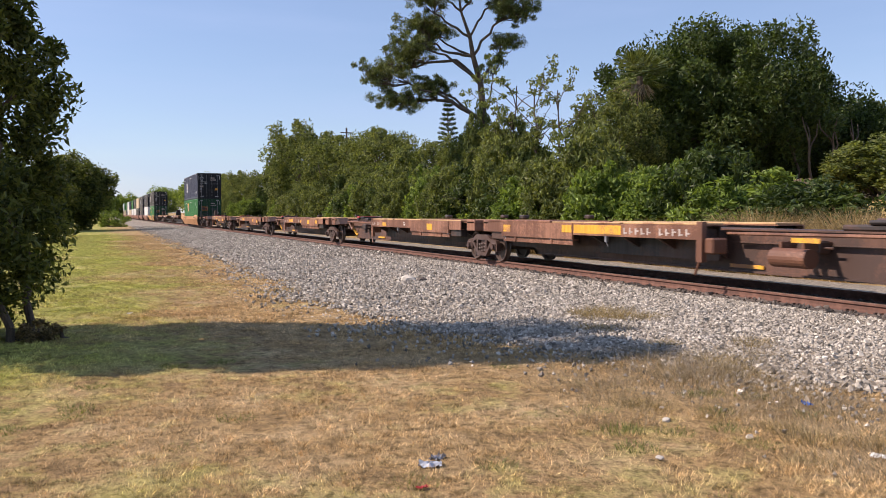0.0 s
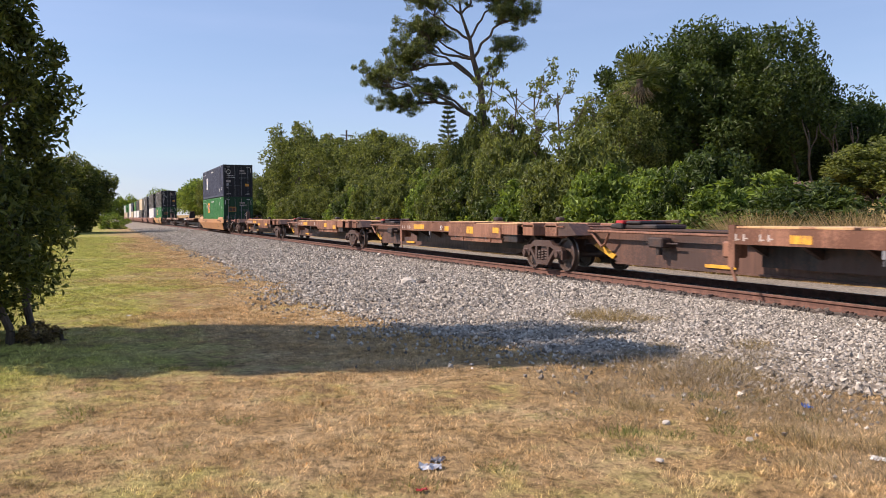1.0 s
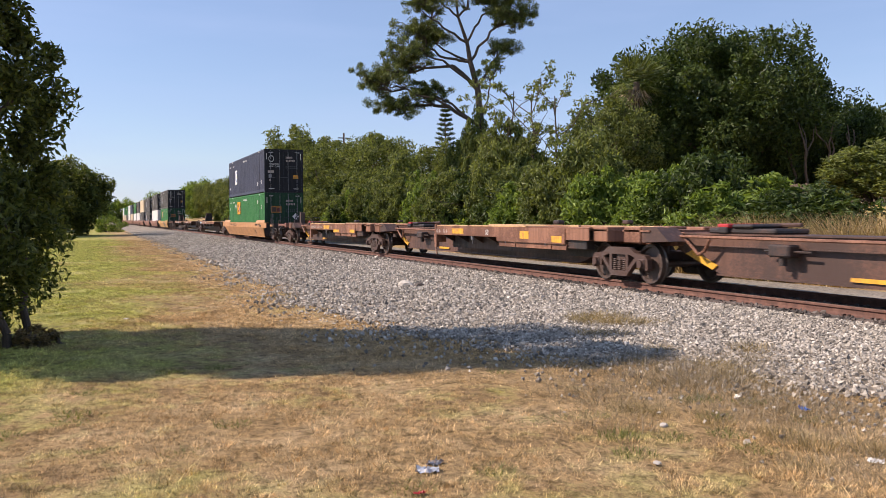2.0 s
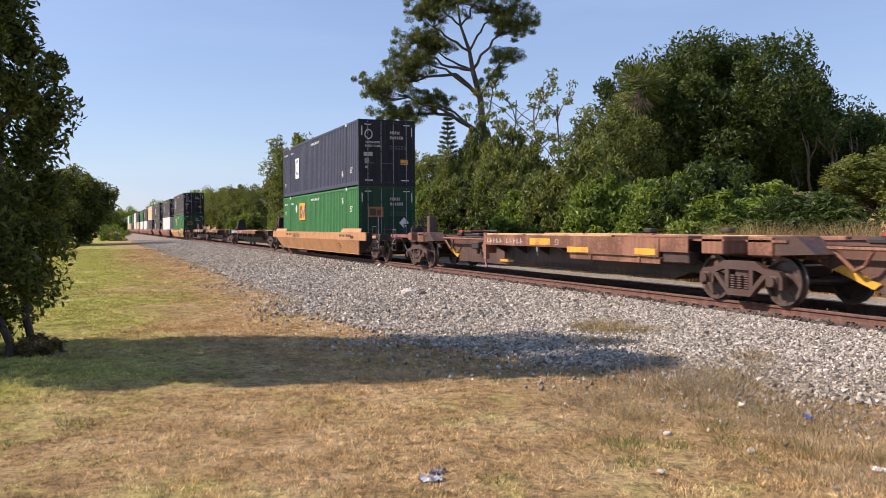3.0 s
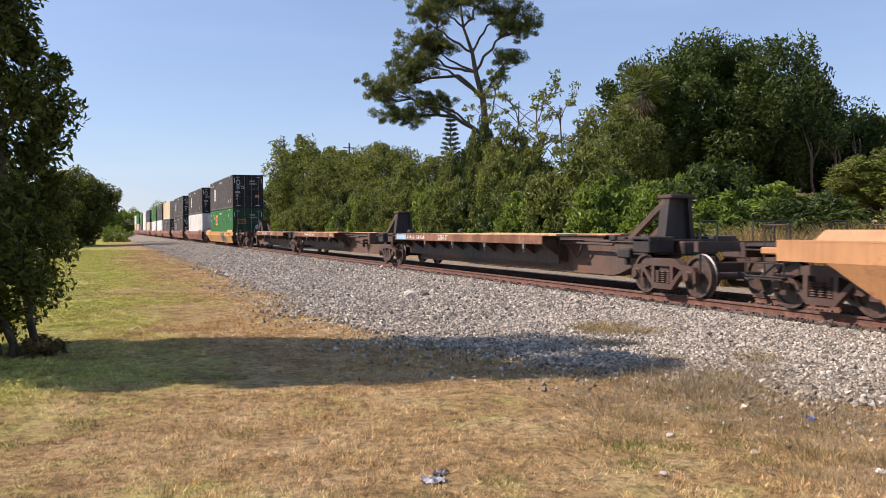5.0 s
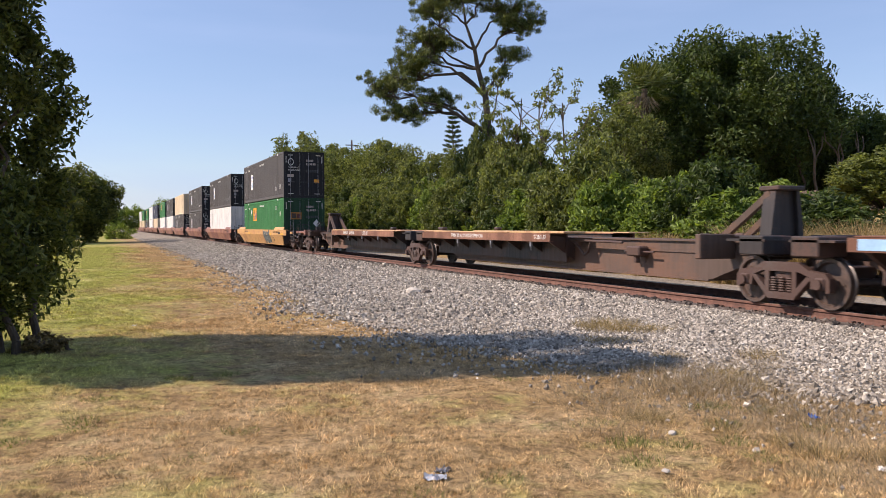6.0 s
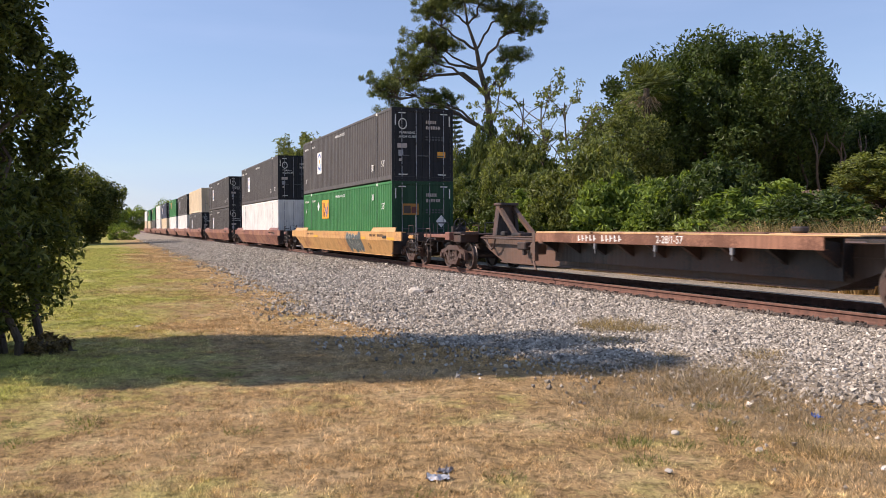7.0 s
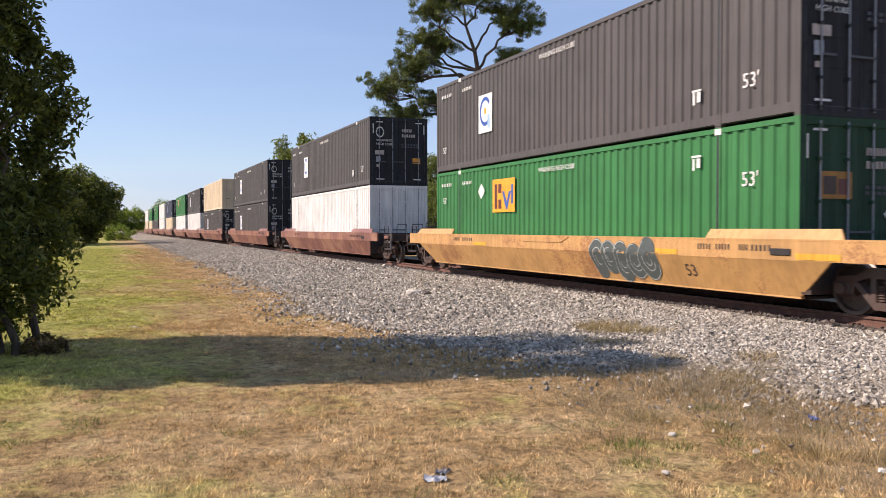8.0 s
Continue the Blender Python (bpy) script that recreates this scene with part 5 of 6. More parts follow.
def well_car(label, paint, ends=(True, True), detail=True):
    """A car with a deep well: long folded side sills, a floor, end platforms with grabs, couplers and trucks."""
    car = empty("well_car", label, "freight car", "well cars of the train")
    for s in (-1, 1):
        yo = s * 1.58
        bm = bmesh.new()
        # upright web, top chord, lower web folded inwards, bottom chord
        bx(bm, -10.02, 10.02, *sorted((yo, yo - s * 0.05)), 0.84, 1.165)
        part("upper_web", bm, paint, car)
        part("top_chord", bx(bmesh.new(), -10.02, 10.02, *sorted((yo + s * 0.004, yo - s * 0.20)), 1.152, 1.182), paint, car)
        bm = bmesh.new()
        out = [(-9.0, 0.838), (9.0, 0.838), (8.15, 0.25), (-8.15, 0.25)]
        a = [bm.verts.new((x, yo - s * 0.26 * (0.84 - z) / 0.59, z)) for x, z in out]
        b = [bm.verts.new((x, yo - s * 0.04 - s * 0.26 * (0.84 - z) / 0.59, z)) for x, z in out]
        bm.faces.new(a)
        bm.faces.new(b[::-1])
        for k in range(4):
            bm.faces.new((a[k], a[(k + 1) % 4], b[(k + 1) % 4], b[k]))
        part("lower_web", bm, paint, car)
        part("bottom_chord", bx(bmesh.new(), -8.15, 8.15, *sorted((yo - s * 0.262, yo - s * 0.34)), 0.215, 0.248), paint, car)
        for e in (-1, 1):
            bm = bmesh.new()
            xa, xb = sorted((e * 6.1, e * 9.25))
            a = [bm.verts.new(p) for p in ((xa, yo, 1.17), (xb, yo, 1.17), (xb - (0.15 if e > 0 else 0), yo - s * 0.09, 1.345), (xa + (0.15 if e < 0 else 0.05), yo - s * 0.09, 1.345))]
            b = [bm.verts.new((v.co.x, v.co.y - s * 0.03, v.co.z)) for v in a]
            bm.faces.new(a)
            bm.faces.new(b[::-1])
            for k in range(4):
                bm.faces.new((a[k], a[(k + 1) % 4], b[(k + 1) % 4], b[k]))
            part("end_gusset", bm, paint, car)
    bm = bmesh.new()
    bx(bm, -8.1, 8.1, -1.15, 1.15, 0.20, 0.25)
    for x in np.linspace(-7.5, 7.5, 7):
        bx(bm, x - 0.12, x + 0.12, -1.2, 1.2, 0.18, 0.285)
    part("well_floor", bm, M_DARK, car)
    for e in (-1, 1):
        bm = bmesh.new()
        xa, xb = sorted((e * 8.25, e * 11.3))
        bx(bm, xa, xb, -0.38, 0.38, 0.80, 1.08)
        xa, xb = sorted((e * 8.2, e * 8.4))
        bx(bm, xa, xb, -1.36, 1.36, 0.30, 1.16)
        xa, xb = sorted((e * 9.9, e * 11.2))
        bx(bm, xa, xb, -1.30, 1.30, 1.06, 1.12)
        bx(bm, e * 11.1 - 0.05, e * 11.1 + 0.05, -1.32, 1.32, 0.86, 1.13)
        part("end_platform", bm, M_DARK, car)
        for s in (-1, 1):
            bm = bmesh.new()
            for x in (10.15, 10.6, 11.05):
                rod(bm, (e * x, s * 1.30, 0.55), (e * x, s * 1.30, 1.12), 0.016, 6)
            for z in (0.55, 0.78, 1.0):
                rod(bm, (e * 10.15, s * 1.30, z), (e * 11.05, s * 1.30, z), 0.016, 6)
            bx(bm, *sorted((e * 10.2, e * 11.0)), *sorted((s * 1.16, s * 1.30)), 0.50, 0.54)
            part("grab_frame", bm, M_DARK, car)
            bm = bmesh.new()
            rod(bm, (e * 11.1, s * 1.1, 1.1), (e * 11.1, s * 1.1, 1.5), 0.013, 6)
            rod(bm, (e * 11.1, s * 1.1, 1.5), (e * 11.1, s * 0.7, 1.5), 0.013, 6)
            rod(bm, (e * 11.1, s * 0.7, 1.1), (e * 11.1, s * 0.7, 1.5), 0.013, 6)
            part("grab_iron", bm, M_BLACK, car)
        bm = bmesh.new()
        bx(bm, min(e * 11.2, e * 12.05), max(e * 11.2, e * 12.05), -0.12, 0.12, 0.78, 0.98, 0.03)
        bx(bm, min(e * 11.95, e * 12.35), max(e * 11.95, e * 12.35), -0.2, 0.16, 0.70, 1.04, 0.05)
        part("coupler", bm, M_TRUCK, car)
        bm = bmesh.new()
        pts = [(e * 11.3, -0.35, 0.75), (e * 11.7, -0.37, 0.48), (e * 12.1, -0.33, 0.40), (e * 12.4, -0.28, 0.52)]
        for p, q in zip(pts, pts[1:]):
            rod(bm, p, q, 0.028, 7)
        part("air_hose", bm, M_BLACK, car)
        build_truck(car, e * 9.62)
    handwheel(car, 11.2, 0.3, 1.42)
    bm = bmesh.new()
    bx(bm, 10.95, 11.15, 0.05, 0.55, 1.1, 1.38)
    part("brake_housing", bm, M_DARK, car)
    bm = bmesh.new()
    rod(bm, (10.82, -1.28, 0.55), (10.82, -1.28, 1.80), 0.013, 6)
    part("lever_pole", bm, M_GALV, car, "thin upright pale rod")
    for e in (-1, 1):
        for s in (-1, 1):
            part("step_box", bx(bmesh.new(), *sorted((e * 10.15, e * 10.65)), *sorted((s * 1.20, s * 1.345)), 0.93, 1.05, 0.02), paint, car)
            bm = bmesh.new()
            rod(bm, (e * 10.03, s * 1.30, 1.0), (e * 10.15, s * 1.32, 1.0), 0.02, 6)
            rod(bm, (e * 10.1, s * 1.30, 1.12), (e * 10.1, s * 1.30, 1.42), 0.015, 6)
            rod(bm, (e * 10.1, s * 1.30, 1.42), (e * 10.6, s * 1.30, 1.42), 0.015, 6)
            rod(bm, (e * 10.6, s * 1.30, 1.12), (e * 10.6, s * 1.30, 1.42), 0.015, 6)
            part("hand_rail", bm, M_DARK, car)
    if detail:
        y = -1.584
        lettering("length_mark", "53", 0.25, pose(5.4, -1.58 + 0.26 * 0.38 / 0.59 - 0.006, 0.46, 90 + 23.8, 0, 0), M_MARKK, car)
        for x, l in ((-5.9, 0.5), (-5.2, 0.8), (5.9, 0.4), (6.4, 0.4), (7.0, 0.25), (7.3, 0.5)):
            bm = bmesh.new()
            for k in range(5):
                bx(bm, x + k * l / 5, x + k * l / 5 + l / 11, y - 0.003, y, 0.98, 1.08)
            tagged(part("stencil_code", bm, M_MARKK, car, "row of small dark stencilled characters"), kind="stuff")
        part("tie_down_plate", bx(bmesh.new(), 7.75, 8.2, y - 0.02, y + 0.003, 0.92, 1.03, 0.008), M_DARK, car)
        bm = bmesh.new()
        prism(bm, [(-1.45, 1.152), (1.2, 1.152), (0.85, 1.02), (-1.1, 1.02)], y - 0.012, y + 0.003)
        part("web_patch", bm, paint, car, "welded repair plate")
        for x in (-4.4, 4.4, 8.3) if paint is M_YELLOW else ():
            part("yellow_strip", plate(x, x + 0.9, 0.86, 0.96, y), M_MARKY, car, "yellow reflective strip")
    return car


def slab(bm, ring, dx):
    """A flat outline of (x, y, z) points carried by dx along x."""
    a = [bm.verts.new(p) for p in ring]
    b = [bm.verts.new((p[0] + dx, p[1], p[2])) for p in ring]
    bm.faces.new(a)
    bm.faces.new(b[::-1])
    for j in range(len(ring)):
        bm.faces.new((a[j], a[(j + 1) % len(ring)], b[(j + 1) % len(ring)], b[j]))


def spine_unit(label, length, style, run, deep=None, hitches=(), seed=0, patches=(), flip=False):
    """One platform of a spine car: a deep centre sill; outrigger arms carry narrow runways over a part of its length.
    run, deep: from and to, in metres from the left truck; hitches: (place, raised); patches: yellow panels (from, to, low, high);
    flip: measured from the right truck instead."""
    rng = random.Random(seed)
    u = empty("spine_platform", label, "freight car", "spine platforms of the train")
    h = length / 2
    e = h - 1.25
    red = style == "red"
    web = M_REDSILL if red else M_SILL
    trim = M_SPINE if red else M_DARK
    bm = bmesh.new()
    prism(bm, [(-e, 1.06), (e, 1.06), (e, 0.74), (e - 1.3, 0.30), (-e + 1.3, 0.30), (-e, 0.74)], -0.42, 0.42)
    part("centre_sill", bm, web, u, "deep fish-bellied centre sill")
    part("lower_flange", bx(bmesh.new(), -e + 1.3, e - 1.3, -0.50, 0.50, 0.27, 0.305), web, u)
    part("upper_flange", bx(bmesh.new(), -e, e, -0.48, 0.48, 1.055, 1.085), web, u)
    part("web_rib", bx(bmesh.new(), -e + 0.2, e - 0.2, -0.45, -0.42, 0.82, 0.845), web, u)
    ra, rb = run[0] - h, run[1] - h
    low, top = (0.895, 1.135) if red else (0.99, 1.169)
    for s in (-1, 1):
        yo = s * 1.27
        y0, y1 = sorted((yo, yo - s * 0.66))
        part("side_fascia", bx(bmesh.new(), ra, rb, *sorted((yo, yo - s * 0.03)), low, top), M_SPINE, u, "rust-streaked side fascia")
        part("side_runway", bx(bmesh.new(), ra, rb, y0, y1, top + 0.001, top + 0.021), M_SPINE, u)
        part("fascia_lip", bx(bmesh.new(), ra, rb, *sorted((yo + s * 0.003, yo - s * 0.10)), low - 0.018, low - 0.001), M_SPINE, u)
        # added dark plate, stands in for the black shade below the runway
        part("side_stringer", bx(bmesh.new(), ra + 0.15, rb - 0.15, *sorted((s * 0.66, s * 0.70)), 0.46, top - 0.001), M_DARK, u, "added dark plate for the shade under the runway")
        if deep:
            da, db = deep[0] - h, deep[1] - h
            part("side_box", bx(bmesh.new(), da, db, *sorted((yo - s * 0.03, yo + s * 0.02)), 0.765, 1.150), M_SPINE, u, "deep rust-red side panel")
            bm = bmesh.new()
            bx(bm, da + 0.02, db + 0.05, *sorted((yo - s * 0.16, yo - s * 0.02)), 0.735, 0.764)
            bx(bm, da + 0.06, db - 0.02, *sorted((yo - s * 0.06, yo - s * 0.03)), 0.625, 0.735)
            for k in range(2):
                x = da + (db - da) * (0.28 + 0.52 * k)
                bx(bm, x - 0.04, x + 0.04, *sorted((yo - s * 0.03, yo - s * 0.005)), 0.64, 0.75)
            part("lower_ledge", bm, M_SPINE, u, "rust-red ledge below the side panel")
            bm = bmesh.new()
            bx(bm, db + 0.002, db + 0.85, *sorted((yo - s * 0.30, yo - s * 0.06)), 0.66, 0.885, 0.02)
            part("recess_box", bm, M_DARK, u, "grimy dark box below the runway end")
            part("end_cap", bx(bmesh.new(), db - 0.10, db + 0.004, *sorted((yo - s * 0.02, yo + s * 0.026)), 0.80, 0.98), M_SPINE, u)
        if s < 0:
            for p, q, z0, z1 in patches:
                out = yo - 0.022 if deep and deep[0] <= p < deep[1] else yo - 0.002
                part("yellow_patch", bx(bmesh.new(), p - h, q - h, out - 0.004, out, z0, z1), M_MARKY, u, "worn yellow marking panel")
            if deep:
                part("yellow_patch", bx(bmesh.new(), -h + 5.7, -h + 6.6, -0.46, -0.452, 0.35, 0.42), M_MARKY, u, "yellow marking patch")
                bm = bmesh.new()
                prism(bm, [(-e + 0.30, 0.66), (-e + 0.50, 0.74), (-e + 1.25, 0.46), (-e + 1.12, 0.37)], -0.46, -0.423)
                part("yellow_patch", bm, M_MARKY, u, "yellow edge strip")
        # strips on top of the runway
        cuts = [ra + 0.1, ra + (rb - ra) * rng.uniform(0.25, 0.4), ra + (rb - ra) * rng.uniform(0.6, 0.75), rb + (0.8 if not red else 0.1)]
        for k in range(3):
            part("runway_plank", bx(bmesh.new(), cuts[k], cuts[k + 1] - 0.12, y0 + 0.02, y1 - 0.02, top + 0.022, top + 0.022 + rng.uniform(0.025, 0.055), 0.008), M_BUFF if rng.random() < 0.75 else M_SPINE, u, "worn buff-painted runway strip")
        n = int((rb - ra) / 1.35) + 1
        for k in range(n + 1):
            x = ra + 0.25 + (rb - ra - 0.5) * k / n
            bm = bmesh.new()
            slab(bm, [(x - 0.05, s * 0.42, 1.04), (x - 0.05, s * 1.235, top - 0.012), (x - 0.05, s * 1.235, low + 0.03), (x - 0.05, s * 0.42, 0.5)], 0.10)
            part("outrigger_arm", bm, M_DARK, u)
            if k % 2 == 0 and 0 < k < n:
                bm = bmesh.new()
                bx(bm, x + 0.4, x + 0.47, *sorted((yo - s * 0.06, yo - s * 0.006)), low - 0.15, low - 0.001)
                rod(bm, (x + 0.43, yo - s * 0.03, low - 0.15), (x + 0.40, yo - s * 0.05, low - 0.25), 0.015, 5)
                part("tie_hook", bm, M_GALV, u)
        if s < 0 and run[0] > 3:
            bm = bmesh.new()
            bx(bm, ra - 0.06, ra + 0.10, yo - 0.01, yo + 0.10, 0.46, 1.22)
            bx(bm, ra - 0.30, ra + 0.0, yo + 0.05, yo + 0.4, 0.62, 0.92, 0.03)
            rod(bm, (ra + 0.02, yo, 0.46), (ra + 0.14, yo, 0.22), 0.03, 6)
            part("valve_bracket", bm, M_SPINE if red else M_SILL, u)
        if s < 0:
            bm = bmesh.new()
            px = -e + 0.3 if ra > -h + 3 else rb
            for p, q in (((px, -0.70, 1.02), (ra - 0.1 if ra > -h + 3 else rb + 2.4, -0.70, 1.0)), ((px + 0.1, -0.68, 1.02), (px + 0.35, -0.66, 0.88)), ((px + 0.35, -0.66, 0.88), (px + 0.6, -0.62, 0.66)),
                         ((px + 0.6, -0.62, 0.66), (px + 0.8, -0.64, 0.74)), ((px + 0.8, -0.64, 0.74), (px + 1.0, -0.68, 0.98))):
                rod(bm, p, q, 0.032, 7)
            part("air_pipe", bm, M_SPINE if red else M_TRUCK, u)
            bm = bmesh.new()
            bx(bm, px + 2.6, px + 3.1, -0.74, -0.46, 0.70, 0.92, 0.03)
            rod(bm, (px + 2.85, -0.62, 0.70), (px + 2.85, -0.62, 0.55), 0.07, 8)
            rod(bm, (px + 2.4, -0.62, 0.8), (px + 3.5, -0.62, 0.8), 0.02, 6)
            part("brake_valve", bm, M_DARK, u)
    for k in (-1, 1):
        bm = bmesh.new()
        bx(bm, *sorted((k * (e - 0.2), k * (h - 0.1))), -0.44, 0.44, 0.80, 1.10, 0.03)
        bx(bm, *sorted((k * (h - 1.25), k * (h - 0.28))), -1.15, 1.15, 1.10, 1.14)
        for s in (-1, 1):
            bx(bm, k * (h - 0.62) - 0.30, k * (h - 0.62) + 0.30, *sorted((s * 0.5, s * 1.15)), 0.86, 1.20, 0.02)
        part("end_platform", bm, trim, u)
        if red and k < 0:
            for s in (-1, 1):
                bm = bmesh.new()
                prism(bm, [(-h + 0.95, 1.195), (-h + 1.45, 1.195), (-h + 1.85, 0.92), (-h + 0.95, 0.88)], *sorted((s * 0.62, s * 1.12)))
                part("end_bracket", bm, M_REDSILL, u, "brown sloping bracket beside the truck")
        for s in (-1, 1):
            part("corner_pedestal", bx(bmesh.new(), k * (h - 2.7) - 0.13, k * (h - 2.7) + 0.13, s * 1.02 - 0.10, s * 1.02 + 0.10, 1.24, 1.35, 0.03) if ra < k * (h - 2.7) < rb else bx(bmesh.new(), k * (h - 2.7) - 0.13, k * (h - 2.7) + 0.13, s * 0.44 - 0.08, s * 0.44 + 0.08, 1.08, 1.22, 0.03), M_DARK, u)
    for place, raised in hitches:
        x0 = place - h
        k = 1 if x0 > 0 else -1
        hl = "raised steel trailer hitch" if raised else "trailer hitch folded down"
        if raised:
            head = part("trailer_hitch", bx(bmesh.new(), x0 - 0.26, x0 + 0.26, -0.32, 0.32, 2.02, 2.11, 0.02), M_DARK, u, hl)
            part("hitch_plate", bx(bmesh.new(), x0 - 0.06, x0 + 0.06, -0.26, 0.26, 1.09, 2.04), M_DARK, head)
            part("hitch_foot", bx(bmesh.new(), x0 - k * 1.6 - 0.3, x0 - k * 1.6 + 0.3, -0.46, 0.46, 1.08, 1.18, 0.02), M_DARK, head)
            for s in (-1, 1):
                bm = bmesh.new()
                slab(bm, [(x0 - 0.15, s * 0.40, 1.09), (x0 - 0.15, s * 0.28, 1.09), (x0 - 0.15, s * 0.20, 2.06), (x0 - 0.15, s * 0.28, 2.06)], 0.30)
                part("hitch_leg", bm, M_DARK, head)
                bm = bmesh.new()
                rod(bm, (x0 - k * 1.3, s * 0.30, 1.12), (x0, s * 0.24, 1.98), 0.085, 4)
                part("hitch_brace", bm, M_SILL, head)
        else:
            head = part("trailer_hitch", bx(bmesh.new(), x0 - 0.9, x0 + 0.9, -0.42, 0.42, 1.085, 1.19, 0.03), M_DARK, u, hl)
            part("hitch_plate", bx(bmesh.new(), x0 - 0.2, x0 + 0.35, -0.46, 0.46, 1.19, 1.27, 0.03), M_DARK, head)
            bm = bmesh.new()
            rod(bm, (x0 - 1.2, 0.3, 1.22), (x0 + 0.8, 0.3, 1.26), 0.04, 6)
            part("hitch_bar", bm, M_DARK, head)
            part("hitch_head", bx(bmesh.new(), x0 - 0.55, x0 - 0.25, -0.5, 0.5, 1.2, 1.28, 0.02), M_RED, head, "red-painted hitch head")
    bm = bmesh.new()
    xr = 4.45 - h
    rod(bm, (xr - 0.40, -1.0, 0.63), (xr + 0.40, -1.0, 0.63), 0.165, 20)
    for x in (xr - 0.25, xr + 0.25):
        bx(bm, x - 0.03, x + 0.03, -1.03, -0.4, 0.76, 0.9)
    if seed % 2 == 0 and red:
        part("air_reservoir", bm, M_SPINE, u, "rust-brown air tank")
    else:
        bm.free()
    if flip:
        for o in u.children_recursive:
            o.data.transform(Matrix.Diagonal((-1, 1, 1, 1)))
            o.data.flip_normals()
    return u


def id_bars(u, x, l, y, z, hgt, n, material, label):
    bm = bmesh.new()
    for k in range(n):
        if k == n // 2:
            continue
        a = x + k * l / n
        bx(bm, a, a + l / n * 0.24, y - 0.004, y, z, z + hgt)
        bx(bm, a + l / n * 0.24, a + l / n * 0.62, y - 0.004, y, z + hgt * (0.1 + 0.35 * (k % 3) / 2), z + hgt * (0.3 + 0.35 * (k % 3) / 2))
    tagged(part("id_code", bm, material, u, label), kind="stuff")


def end_coupler(u, x, k):
    bm = bmesh.new()
    bx(bm, min(x, x + k * 1.35), max(x, x + k * 1.35), -0.12, 0.12, 0.78, 0.98, 0.03)
    bx(bm, min(x + k * 1.2, x + k * 1.6), max(x + k * 1.2, x + k * 1.6), -0.2, 0.16, 0.70, 1.04, 0.05)
    bx(bm, min(x + k * 0.5, x + k * 0.62), max(x + k * 0.5, x + k * 0.62), -1.2, 1.2, 0.92, 1.12)
    part("coupler", bm, M_TRUCK, u)
    bm = bmesh.new()
    for s in (-1, 1):
        rod(bm, (x + k * 0.56, s * 1.1, 0.5), (x + k * 0.56, s * 1.1, 1.5), 0.02, 6)
        rod(bm, (x + k * 0.56, s * 0.7, 0.9), (x + k * 0.56, s * 0.7, 1.5), 0.02, 6)
        rod(bm, (x + k * 0.56, s * 1.1, 1.5), (x + k * 0.56, s * 0.7, 1.5), 0.02, 6)
    part("grab_frame", bm, M_BLACK, u)


def end_sill(u, x, paint):
    """The overhanging end beyond the outer truck, at the left end: side beams, corner boxes and hanging ladders."""
    for s in (-1, 1):
        part("side_beam", bx(bmesh.new(), x - 2.40, x - 0.36, *sorted((s * 1.17, s * 1.26)), 1.00, 1.12, 0.015), paint, u, "worn side beam of the end platform")
        part("corner_box", bx(bmesh.new(), x - 0.35, x + 0.02, *sorted((s * 0.85, s * 1.27)), 0.92, 1.19, 0.02), paint, u)
        bm = bmesh.new()
        rod(bm, (x - 2.12, s * 1.275, 0.52), (x - 2.12, s * 1.275, 1.30), 0.013, 6)
        ladder = part("side_ladder", bm, M_SILL, u, "thin hanging side ladder")
        bm = bmesh.new()
        rod(bm, (x - 1.70, s * 1.275, 0.52), (x - 1.70, s * 1.275, 1.30), 0.013, 6)
        part("ladder_rail", bm, M_SILL, ladder)
        for z in (0.52, 0.76, 1.0, 1.30):
            bm = bmesh.new()
            rod(bm, (x - 2.12, s * 1.275, z), (x - 1.70, s * 1.275, z), 0.014, 6)
            part("rung", bm, M_SILL, ladder)
    part("end_deck", bx(bmesh.new(), x - 2.38, x - 0.4, -1.16, 1.16, 1.06, 1.10), M_DARK, u)
    bm = bmesh.new()
    rod(bm, (x - 2.5, -1.05, 0.95), (x - 2.5, 0.0, 0.95), 0.015, 6)
    rod(bm, (x - 2.5, -1.05, 0.95), (x - 2.42, -1.2, 0.72), 0.015, 6)
    part("cut_lever", bm, M_GALV, u)


# the leading spine platforms; trucks are shared at the joints and hang on the platform before them
A_TRUCKS = (13.87, 30.63, 48.42, 66.32, 84.13, 100.93)
A_RUNS = ((6.33, 15.6), (7.38, 16.9), (7.38, 16.9), (7.40, 16.7), (6.48, 15.9))
A_DEEP = ((11.08, 14.71), (12.08, 15.85), (12.08, 15.92), (12.08, 15.73), (11.12, 14.94))
A_PATCHES = (((9.13, 10.23, 0.92, 1.09), (11.1, 12.05, 0.785, 0.91), (13.88, 14.6, 0.80, 0.93)),
             ((8.8, 9.7, 0.93, 1.09), (13.5, 14.0, 0.86, 1.06), (15.2, 15.7, 0.80, 0.96)),
             ((8.78, 9.8, 0.94, 1.10), (11.7, 12.05, 0.92, 1.06), (13.53, 14.03, 0.86, 1.07), (15.4, 15.8, 0.9, 1.06)),
             ((8.8, 9.27, 0.92, 1.06), (13.8, 14.29, 0.84, 1.05)),
             ((9.1, 11.07, 0.92, 1.12), (11.15, 11.6, 0.93, 1.11), (14.4, 14.83, 0.89, 1.08), (3.6, 4.2, 0.90, 0.98)))
